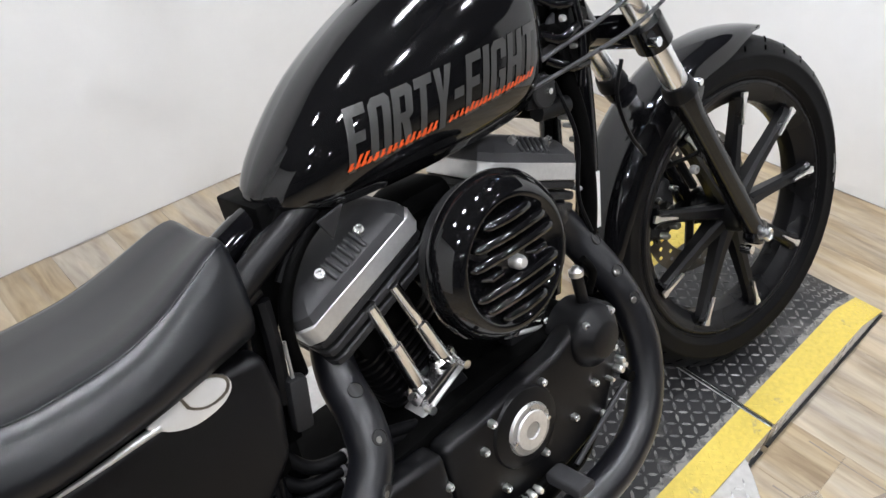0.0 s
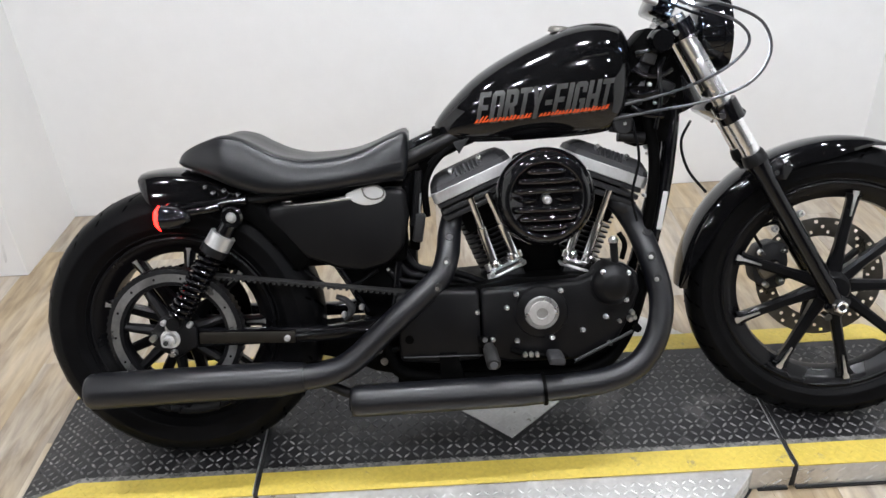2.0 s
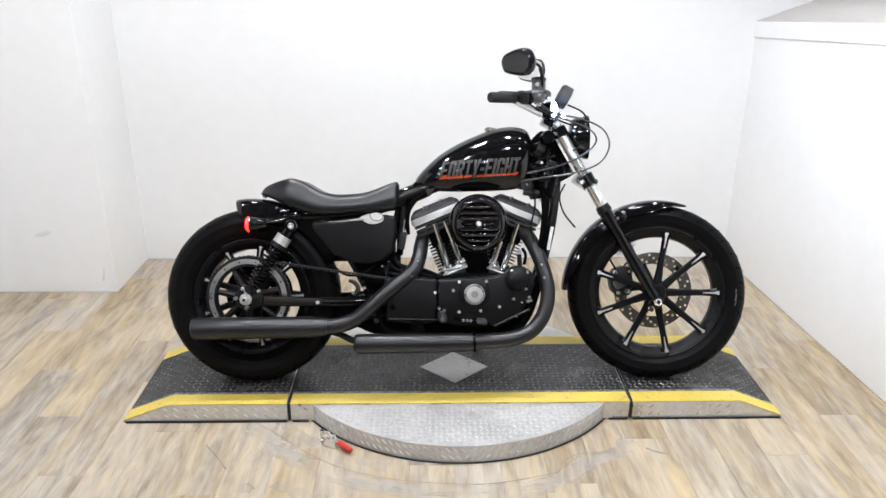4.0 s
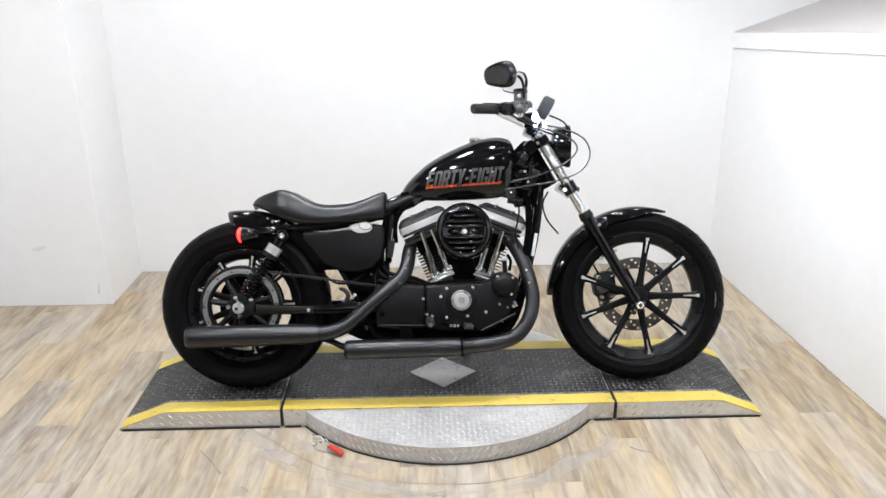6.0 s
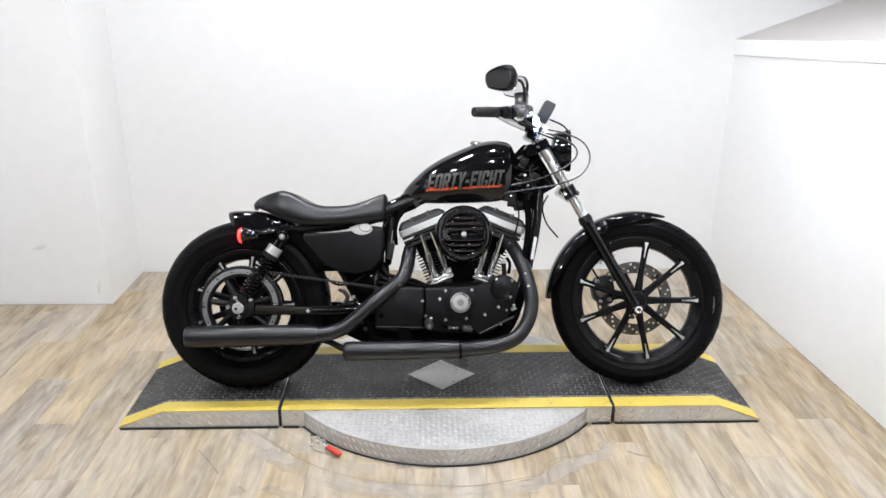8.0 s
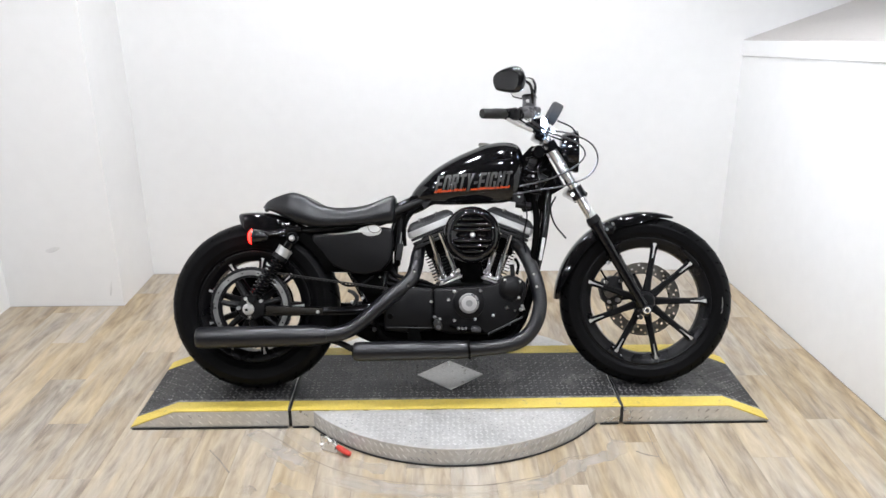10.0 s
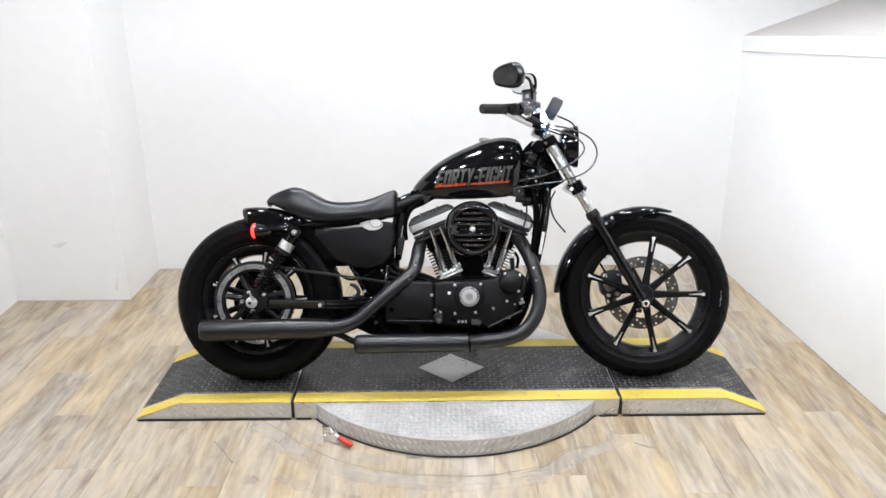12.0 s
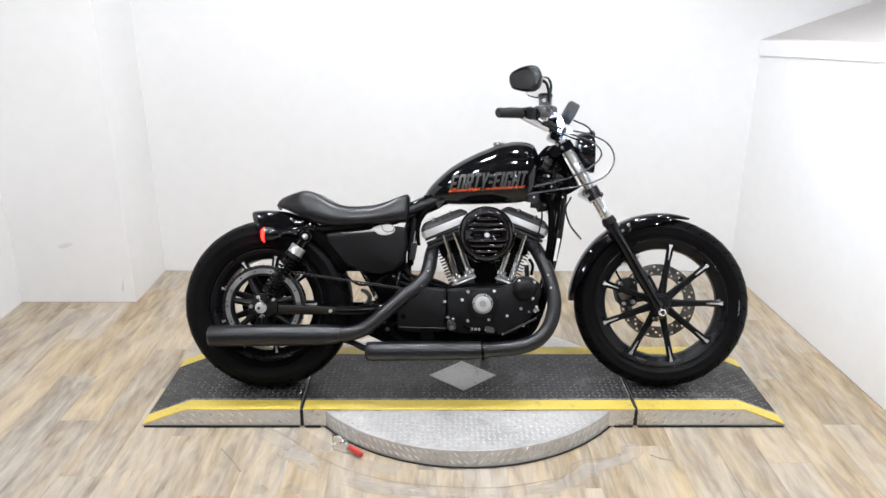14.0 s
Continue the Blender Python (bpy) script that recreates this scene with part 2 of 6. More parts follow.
def rings(bm, loops, closed=True, caps=True):
    """Skin between loops of points."""
    vs = [[bm.verts.new(p) for p in loop] for loop in loops]
    n = len(vs[0])
    for a, b in zip(vs, vs[1:]):
        for i in range(n if closed else n - 1):
            j = (i + 1) % n
            bm.faces.new((a[i], a[j], b[j], b[i]))
    if caps and closed:
        bm.faces.new(vs[0][::-1])
        bm.faces.new(vs[-1])
    return bm


def lathe(prof, at=(0, 0, 0), n=40, bm=None, turn=None, closed=False):
    """Profile of (radius, offset) turned about the y axis."""
    bm = bm or bmesh.new()
    m = Matrix.Translation(at) @ (turn.to_4x4() if turn is not None else Matrix())
    loops = []
    for r, h in prof:
        loops.append([m @ Vector((r * math.cos(2 * math.pi * k / n), h, r * math.sin(2 * math.pi * k / n))) for k in range(n)])
    if closed:
        vs = [[bm.verts.new(p) for p in loop] for loop in loops]
        for a, b in zip(vs, vs[1:] + vs[:1]):
            for i in range(n):
                bm.faces.new((a[i], a[(i + 1) % n], b[(i + 1) % n], b[i]))
        return bm
    return rings(bm, loops)


def spline(pts, k=6):
    pts = [Vector(p) for p in pts]
    q = [2 * pts[0] - pts[1]] + pts + [2 * pts[-1] - pts[-2]]
    out = []
    for i in range(1, len(q) - 2):
        for s in range(k):
            t = s / k
            a, b, c, d = q[i - 1], q[i], q[i + 1], q[i + 2]
            out.append(0.5 * (2 * b + (c - a) * t + (2 * a - 5 * b + 4 * c - d) * t * t + (3 * b - a - 3 * c + d) * t ** 3))
    return out + [pts[-1]]


def tube(pts, r, n=10, k=6, bm=None, smooth=True):
    """A round bar along points; r is one radius or one for each point."""
    bm = bm or bmesh.new()
    rr = list(r) if isinstance(r, (list, tuple)) else [r] * len(pts)
    if smooth and len(pts) > 2:
        path = spline(pts, k)
        rr = [rr[min(i // k, len(rr) - 1)] * (1 - (i % k) / k) + rr[min(i // k + 1, len(rr) - 1)] * (i % k) / k for i in range(len(path))]
    else:
        path = [Vector(p) for p in pts]
    up = None
    loops = []
    for i, p in enumerate(path):
        d = (path[min(i + 1, len(path) - 1)] - path[max(i - 1, 0)]).normalized()
        if up is None:
            up = d.orthogonal().normalized()
        up = (up - d * up.dot(d)).normalized()
        side = d.cross(up)
        loops.append([p + rr[i] * (math.cos(2 * math.pi * j / n) * up + math.sin(2 * math.pi * j / n) * side) for j in range(n)])
    return rings(bm, loops)


def soften(bm, width, seg=2, angle=30):
    edges = [e for e in bm.edges if len(e.link_faces) == 2 and e.calc_face_angle(0) > radians(angle)]
    if width and edges:
        bmesh.ops.bevel(bm, geom=edges, offset=width, segments=seg, profile=0.5, affect="EDGES", clamp_overlap=True)
    return bm


def prism(outline, y0, y1, bevel=0.0, seg=2, curve=0):
    """An outline in x and z, pulled out along y."""
    bm = bmesh.new()
    pts = [(x, z) for x, z in outline]
    if curve:
        loop = pts[-1:] + pts + pts[:2]
        v = spline([(x, 0, z) for x, z in loop], curve)
        pts = [(p.x, p.z) for p in v[curve:-curve * 2]]
    rings(bm, [[(x, y0, z) for x, z in pts], [(x, y1, z) for x, z in pts]])
    bmesh.ops.recalc_face_normals(bm, faces=bm.faces)
    return soften(bm, bevel, seg)


def box(c, s, bevel=0.0, seg=2, turn=None, bm=None):
    b = bmesh.new()
    bmesh.ops.create_cube(b, size=1)
    bmesh.ops.scale(b, vec=s, verts=b.verts)
    soften(b, bevel, seg)
    m = Matrix.Translation(c) @ (turn.to_4x4() if turn is not None else Matrix())
    b.transform(m)
    if bm is None:
        return b
    return join(bm, b)


def join(bm, other):
    me = bpy.data.meshes.new("tmp")
    other.to_mesh(me)
    other.free()
    bm.from_mesh(me)
    bpy.data.meshes.remove(me)
    return bm


def bar(a, b, r, n=14, r2=None, bm=None):
    return tube([a, b], [r, r if r2 is None else r2], n, bm=bm, smooth=False)


def rot(rx=0, ry=0, rz=0):
    return Euler((radians(rx), radians(ry), radians(rz))).to_matrix()


def thing(name, m, label, category, group=""):
    e = new(name)
    e.empty_display_size = 0.1
    e.matrix_basis = m
    return tagged(e, label, category, group)


def plain(name, c, s, material, bevel=0.0, kind="structure", label="", category=""):
    return tagged(finish(name, box(c, s, bevel), material), label, category, "", kind)


# ---- room ----
Z0 = -0.075                      # floor; the deck of the turntable lies at 0
BACK, SIDE_L, STEP_Y, FAR_L, SIDE_R = 1.29, -1.665, 0.85, -2.25, 1.565
FRONT, TOP, BAY = -11.0, 2.55, -1.5
plain("floor", (0.0, -4.8, Z0 - 0.06), (11.0, 12.8, 0.11), GROUT, label="vinyl plank floor in mixed tan and grey wood tones", category="floor")
floor = bpy.data.objects["floor"]
plain("wall_back", (0.2, BACK + 0.06, 1.1), (4.2, 0.12, 2.6), WALL, label="smooth white painted wall of the photo bay", category="wall")
plain("wall_left", ((SIDE_L + FAR_L - 0.15) / 2, (STEP_Y + BACK + 0.12) / 2, 1.1), (SIDE_L - FAR_L + 0.15, BACK + 0.12 - STEP_Y, 2.6), WALL, label="white painted pilaster that juts out of the side wall", category="wall")
plain("wall_far_left", (FAR_L - 0.06, (STEP_Y + BAY) / 2, 1.1), (0.12, STEP_Y - BAY, 2.6), WALL, label="white painted side wall", category="wall")


def right_section(y):
    """The low wall's outline at one depth: its top climbs towards the open end of the bay."""
    u, v = (BACK - y) * 0.072, (BACK - y) * 0.074
    return [(SIDE_R, y, Z0 - 0.02), (SIDE_R, y, 1.134 + v), (SIDE_R - 0.005, y, 1.127 + v), (SIDE_R - 0.009, y, 1.130 + v), (SIDE_R - 0.012, y, 1.203 + u), (SIDE_R - 0.009, y, 1.206 + u), (SIDE_R + 0.75, y, 1.468 + u), (SIDE_R + 0.75, y, Z0 - 0.02)]


turn_r = Matrix.Translation((SIDE_R, BACK, 0)) @ Matrix.Rotation(radians(3.0), 4, "Z") @ Matrix.Translation((-SIDE_R, -BACK, 0))
tagged(finish("wall_right", rings(bmesh.new(), [right_section(BAY), right_section(BACK)]), WALL, m=turn_r), "low white partition wall with a sloping top", "wall", "", "structure")
lid = [[(SIDE_R - 0.008, y, 1.2040 + (BACK - y) * 0.072), (SIDE_R + 0.74, y, 1.460 + (BACK - y) * 0.072), (SIDE_R + 0.74, y, 1.473 + (BACK - y) * 0.072), (SIDE_R - 0.008, y, 1.2105 + (BACK - y) * 0.072)] for y in (BAY, BACK - 0.004)]
tagged(finish("trim", rings(bmesh.new(), lid), BEIGE, m=turn_r), "grey-beige sloping ledge on the low partition", "ledge", "", "structure")
plain("wall_far_right", (5.4, (BACK + FRONT) / 2, 1.2), (0.12, BACK - FRONT + 0.4, 2.8), DIM, label="dim grey showroom wall", category="wall")
plain("wall_showroom_left", (-5.4, (BACK + FRONT) / 2, 1.2), (0.12, BACK - FRONT + 0.4, 2.8), DIM, label="dim grey showroom wall", category="wall")
plain("wall_showroom_back", (-3.9, BACK + 0.06, 1.2), (3.0, 0.12, 2.8), DIM, label="dim grey showroom wall", category="wall")
plain("wall_showroom_end", (4.0, BACK + 0.06, 1.2), (2.7, 0.12, 2.8), DIM, label="dim grey showroom wall", category="wall")
plain("wall_front", (0.0, FRONT - 0.06, 1.2), (11.0, 0.12, 2.8), DIM, label="dim grey showroom wall far behind the bay", category="wall")
plain("ceiling", (0.0, -4.8, TOP + 0.05), (11.0, 12.7, 0.1), CEIL, label="dark ceiling over the bay", category="ceiling")


def ceiling_light(x, y, first=None):
    if first is not None:
        return copy_thing(first, pose(x, y, TOP))
    t = thing("ceiling_light", pose(x, y, TOP), "round white ceiling lamp, lit", "light", "ceiling lights")
    part("housing", lathe([(0.001, -0.039), (0.10, -0.039), (0.115, -0.046), (0.125, -0.040), (0.12, 0.0), (0.001, 0.0)], n=32, turn=rot(90, 0, 0)), HOUSING, t)
    part("lens", lathe([(0.001, -0.052), (0.040, -0.051), (0.060, -0.047), (0.064, -0.040), (0.001, -0.040)], n=32, turn=rot(90, 0, 0)), TUBE, t, "lit white lens")
    return t


LIGHTS = [(-1.05, 0.05), (-0.35, 0.05), (0.35, 0.05), (1.05, 0.05), (-1.5, -1.3), (-0.5, -1.3), (0.5, -1.3), (1.5, -1.3),
          (-2.2, -3.2), (0.0, -3.2), (2.2, -3.2), (-1.2, -4.7), (1.2, -4.7)]
first = None
for x, y in LIGHTS:
    t = ceiling_light(x, y, first)
    first = first or t


# ---- turntable ----
XL, XR, XSL, XSR = -1.215, 1.20, -0.614, 0.634     # ends and the two joints
YF, YB, HD = -0.291, 0.208, -Z0
YEL = 0.066
deck = thing("turntable", pose(0, 0, 0), "low motorcycle turntable of black tread plate with yellow edges", "turntable")


def ramp_z(x):
    if x < -1.045:
        return -0.004 - (-1.045 - x) / (1.215 - 1.045) * (HD - 0.010)
    if x > 1.035:
        return -0.004 - (x - 1.035) / (1.20 - 1.035) * (HD - 0.010)
    return -0.004


def deck_block(name, xs, label):
    """One length of the deck, with its ramp where it has one."""
    top = [(x, ramp_z(x)) for x in xs]
    return part(name, prism(top + [(xs[-1], Z0 + 0.001), (xs[0], Z0 + 0.001)], YF, YB, 0.0015, 1), ALU, deck, label)


mid = deck_block("deck", [XSL + 0.006, XSR - 0.006], "tread plate deck")
endl = deck_block("ramp", [XL, -1.045, XSL - 0.006], "tread plate ramp")
endr = deck_block("ramp", [XSR + 0.006, 1.035, XR], "tread plate ramp")


def sheet(name, x0, x1, y0, y1, material, lift, host, label=""):
    cuts = sorted({x0, x1, *[c for c in (-1.045, 1.035) if x0 < c < x1]})
    bm = bmesh.new()
    loops = [[(x, y0, ramp_z(x) + lift), (x, y1, ramp_z(x) + lift), (x, y1, ramp_z(x) + lift - 0.003), (x, y0, ramp_z(x) + lift - 0.003)] for x in cuts]
    rings(bm, loops)
    return part(name, bm, material, host, label)


for host, x0, x1 in ((mid, XSL + 0.006, XSR - 0.006), (endl, XL + 0.004, XSL - 0.006), (endr, XSR + 0.006, XR - 0.004)):
    sheet("black_paint", x0, x1, YF + YEL, YB - YEL, DECK, 0.004, host, "scuffed black paint")
    sheet("yellow_stripe", x0, x1, YF - 0.001, YF + YEL - 0.001, YELLOW, 0.0045, host, "worn yellow paint")
    sheet("yellow_stripe", x0, x1, YB - YEL + 0.001, YB + 0.001, YELLOW, 0.0045, host, "worn yellow paint")
    sheet("worn_strip", x0, x1, YF + YEL - 0.001, YF + YEL + 0.013, STRIP, 0.0043, host, "bare worn strip beside the stripe")
diamond = bmesh.new()
rings(diamond, [[(-0.007 + 0.134 * math.cos(a), -0.041 + 0.117 * math.sin(a), z) for a in (0, math.pi / 2, math.pi, 1.5 * math.pi)] for z in (0.0, 0.0035)])
plate = part("diamond_plate", diamond, DIRTY, deck, "dirty bare metal diamond-shaped cover plate")
for dx, dy in ((-0.114, 0), (0.114, 0), (0, -0.098), (0, 0.098)):
    part("screw", lathe([(0.001, 0.0050), (0.003, 0.0050), (0.0055, 0.0042), (0.0060, 0.0030), (0.001, 0.0030)], at=(-0.007 + dx, -0.041 + dy, 0), n=12, turn=rot(90, 0, 0) @ rot(180, 0, 0)), EDGE, plate)

DC, DR = (0.005, 0.147), 0.688      # front arc of the disc; the rear arc mirrors it about the deck's middle
DM = -0.0415


def disc_outline(grow, z, n=72):
    """Two shallow arcs that meet under the deck."""
    r, c = DR + grow, DC[1] - DM
    half = math.acos(c / r)
    front = [(DC[0] + r * math.sin(a), DC[1] - r * math.cos(a), z) for a in (half * (2 * k / n - 1) for k in range(n + 1))]
    return front + [(x, 2 * DM - y, z) for x, y, z in reversed(front[1:-1])]


disc = rings(bmesh.new(), [disc_outline(0, Z0 + 0.001), disc_outline(0, -0.008), disc_outline(-0.002, -0.006)])
disc_ob = part("disc", disc, DISC, deck, "rounded bare tread plate disc", 30)
# Thin dark strips paint the shade line where the plate meets the floor.
rim_line = rings(bmesh.new(), [disc_outline(0.006, Z0 + 0.0005), disc_outline(0.006, Z0 + 0.003)])
part("rubber_edge", rim_line, GAP_SHADE, deck, "thin dark line painted for the shade at the foot")
for x0, x1 in ((XL + 0.01, XSL - 0.01), (XSR + 0.01, XR - 0.01), (XSL + 0.01, -0.545), (0.555, XSR - 0.01)):
    part("rubber_edge", box(((x0 + x1) / 2, YF - 0.003, Z0 + 0.003), (x1 - x0, 0.006, 0.005)), GAP_SHADE, deck, "thin dark line painted for the shade at the foot")
for x in (XSL, XSR):
    for d in (-0.0068,):
        part("joint_edge", box((x + d, (YF + YB) / 2, -0.001), (0.0022, YB - YF - 0.006, 0.005)), ALU, deck, "bare metal edge")
    part("joint", box((x, (YF + YB) / 2, -0.037), (0.011, YB - YF - 0.004, 0.066)), GAP_SHADE, deck, "dark open joint")


def lugs(name, spots, material, host, size=(0.0125, 0.0030, 0.0019)):
    """Raised lens-shaped treads in two alternating directions, each on its place with its two axes."""
    verts, faces = [], []
    a, b, h = size
    for p, u, v, w in spots:
        i = len(verts)
        for cu, cv, cw in ((-a, 0, 0), (-a * 0.4, -b, 0), (a * 0.4, -b, 0), (a, 0, 0), (a * 0.4, b, 0), (-a * 0.4, b, 0), (-a * 0.45, 0, h), (a * 0.45, 0, h)):
            verts.append(p + u * cu + v * cv + w * cw)
        faces += [(i, i + 1, i + 6), (i + 1, i + 2, i + 7, i + 6), (i + 2, i + 3, i + 7), (i + 3, i + 4, i + 7), (i + 4, i + 5, i + 6, i + 7), (i + 5, i, i + 6)]
    me = bpy.data.meshes.new(name)
    me.from_pydata(verts, [], faces)
    me.materials.append(material)
    ob = new(name, me)
    ob.parent = host
    return tagged(ob, "rows of small raised treads", "", "", "stuff")


def flat_spots(x0, x1, y0, y1, zf, keep=lambda x, y: True, pitch=0.0195):
    out = []
    i = 0
    x = x0 + pitch / 2
    while x < x1:
        y, j = y0 + pitch / 2, 0
        while y < y1:
            if keep(x, y):
                s = 1 if (i + j) % 2 else -1
                u = Vector((math.cos(radians(45)), s * math.sin(radians(45)), 0))
                out.append((Vector((x, y, zf(x))), u, Vector((-u.y, u.x, 0)), Vector((0, 0, 1))))
            y, j = y + pitch, j + 1
        x, i = x + pitch, i + 1
    return out


def in_diamond(x, y):
    return abs(x + 0.007) + 1.145 * abs(y + 0.041) < 0.146


for host, x0, x1 in ((mid, XSL + 0.012, XSR - 0.012), (endl, XL + 0.012, XSL - 0.012), (endr, XSR + 0.012, XR - 0.012)):
    lugs("tread", flat_spots(x0, x1, YF + YEL, YB - YEL - 0.010, lambda x: ramp_z(x) + 0.0039, lambda x, y: not in_diamond(x, y), 0.0205), TREADS, host, (0.0108, 0.0031, 0.0020))
    lugs("tread", flat_spots(x0, x1, YF - 0.001, YF + YEL - 0.010, lambda x: ramp_z(x) + 0.0044), YELLOW, host, (0.0095, 0.0024, 0.0009))
    lugs("tread", flat_spots(x0, x1, YB - YEL - 0.001, YB - 0.010, lambda x: ramp_z(x) + 0.0044), YELLOW, host, (0.0095, 0.0024, 0.0009))
lugs("tread", flat_spots(-0.14, 0.15, -0.19, 0.09, lambda x: 0.0034, lambda x, y: abs(x + 0.007) + 1.145 * abs(y + 0.041) < 0.119), ALU, deck, (0.0110, 0.0026, 0.0007))
lugs("tread", flat_spots(-0.56, 0.57, -0.56, YF - 0.006, lambda x: -0.0061, lambda x, y: math.hypot(x - DC[0], y - DC[1]) < DR - 0.012), LUG, disc_ob, (0.0092, 0.0022, 0.0010))
face = []
for z, odd in ((-0.022, 0), (-0.052, 1)):
    x = XL + 0.05
    while x < XR - 0.05:
        if ramp_z(x) > z + 0.012 and abs(x - XSL) > 0.02 and abs(x - XSR) > 0.02 and not -0.545 < x < 0.555:
            s = 1 if (int((x - XL) / 0.036) + odd) % 2 else -1
            # Past the joints only the slant that catches the light is built.
            u = Vector((math.cos(radians(40)), 0, s * math.sin(radians(40)) if abs(x) < 0.62 else (-1 if x < 0 else 1) * math.sin(radians(40))))
            face.append((Vector((x, YF, z)), u, Vector((-u.z, 0, u.x)), Vector((0, -1, 0))))
        x += 0.036
lugs("tread", face, LUG, deck, (0.0125, 0.003, 0.002))
face = []
for row, z in enumerate((-0.024, -0.054)):
    for k in range(64):
        a = math.pi * (1.226 + 0.548 * (k + 0.5 * row) / 48)
        if a < math.pi * 1.774:
            n_ = Vector((math.cos(a), math.sin(a), 0))
            t_ = Vector((-n_.y, n_.x, 0))
            # Each half of the rim keeps just its light-catching slant.
            s = 1 if a > math.pi * 1.5 else -1
            u = t_ * math.cos(radians(45)) + Vector((0, 0, s * math.sin(radians(45))))
            face.append((Vector((DC[0] + DR * n_.x, DC[1] + DR * n_.y, z)), u, u.cross(n_), n_))
lugs("tread", face, LUG, disc_ob, (0.013, 0.0030, 0.0026))

# clamp with a red grip that locks the disc
clamp = thing("toggle_clamp", pose(-0.448, -0.436, Z0, 0, 0, -27) @ Matrix.Scale(0.74, 4), "small zinc toggle clamp with a red plastic grip on the floor", "clamp")
part("base", box((0, 0, 0.006), (0.085, 0.036, 0.008), 0.002), ZINC, clamp)
for s_ in (-1, 1):
    part("bracket", prism([(-0.030, 0.008), (0.030, 0.008), (0.036, 0.034), (0.016, 0.056), (-0.012, 0.050)], s_ * 0.013 - 0.002, s_ * 0.013 + 0.002, 0.0015), ZINC, clamp)
part("arm", tube([(0.010, 0, 0.046), (-0.016, 0.008, 0.060), (-0.044, 0.014, 0.052), (-0.062, 0.016, 0.050)], [0.006, 0.0065, 0.006, 0.005], 8), ZINC, clamp)
part("plunger", lathe([(0.001, -0.010), (0.011, -0.010), (0.012, -0.004), (0.006, 0.0), (0.006, 0.044), (0.001, 0.044)], at=(-0.060, 0.016, 0.012), n=16, turn=rot(90, 0, 0)), ZINC, clamp)
part("handle_bar", bar((0.018, 0, 0.040), (0.060, -0.006, 0.028), 0.0055, 10), ZINC, clamp)
for x in (-0.014, 0.022):
    part("pivot_pin", bar((x, -0.017, 0.036), (x, 0.017, 0.036), 0.0045, 10), STEEL, clamp)
part("grip", tube([(0.044, -0.004, 0.034), (0.050, -0.005, 0.032), (0.084, -0.010, 0.026), (0.120, -0.016, 0.022), (0.126, -0.017, 0.021)], [0.009, 0.0125, 0.014, 0.0125, 0.008], 14), REDTOY, clamp, "red plastic grip")


# ---- motorcycle ----
LEAN_DEG = 19.0
bike = thing("motorcycle", Matrix.Translation((-0.772, -0.1246, 0.0045)) @ Matrix.Rotation(radians(-LEAN_DEG), 4, "X"),
             "black cruiser motorcycle leaning on its side stand on the turntable", "motorcycle")
P = lambda name, bm, material, label="", sharp=38, m=None: part(name, bm, material, bike, label, sharp, m)


def tyre_profile(R, bead, w):
    """Closed section of a tyre: outer crown, shoulders, side walls, bead."""
    hw = w / 2
    d = R - bead
    out = [(bead, -hw * 0.62), (bead + d * 0.10, -hw * 0.75), (bead + d * 0.13, -hw * 0.80), (bead + d * 0.15, -hw * 0.785), (bead + d * 0.27, -hw * 0.91), (bead + d * 0.30, -hw * 0.945), (bead + d * 0.33, -hw * 0.94), (bead + d * 0.55, -hw), (bead + d * 0.585, -hw * 1.012), (bead + d * 0.61, -hw * 0.99), (R - 0.030, -hw * 0.93), (R - 0.014, -hw * 0.72), (R - 0.004, -hw * 0.38), (R, 0)]
    return out + [(r, -h) for r, h in out[-2::-1]]


def tread_strips(R, w, n, parent, tilt):
    """Thin black strips on the crown paint the shade of slanting grooves."""
    bm = bmesh.new()
    for k in range(n):
        a = 2 * math.pi * k / n
        for s in (-1, 1):
            aa = a + (math.pi / n if s > 0 else 0)
            loop = []
            for f, r in ((0.30, R - 0.0012), (0.62, R - 0.0088), (0.93, R - 0.0285)):
                loop.append((f, r, aa + tilt * f))
            vs = []
            for f, r, q in loop:
                for d in (-0.0032, 0.0032):
                    vs.append(bm.verts.new(((r + 0.0004) * math.cos(q + d / R), s * f * w / 2, (r + 0.0004) * math.sin(q + d / R))))
            bm.faces.new((vs[0], vs[1], vs[3], vs[2]))
            bm.faces.new((vs[2], vs[3], vs[5], vs[4]))
    o = part("tread_groove", bm, TREAD_SHADE, parent, "black strips for the shade in the tread grooves")
    return tagged(o, "", "", "", "stuff")


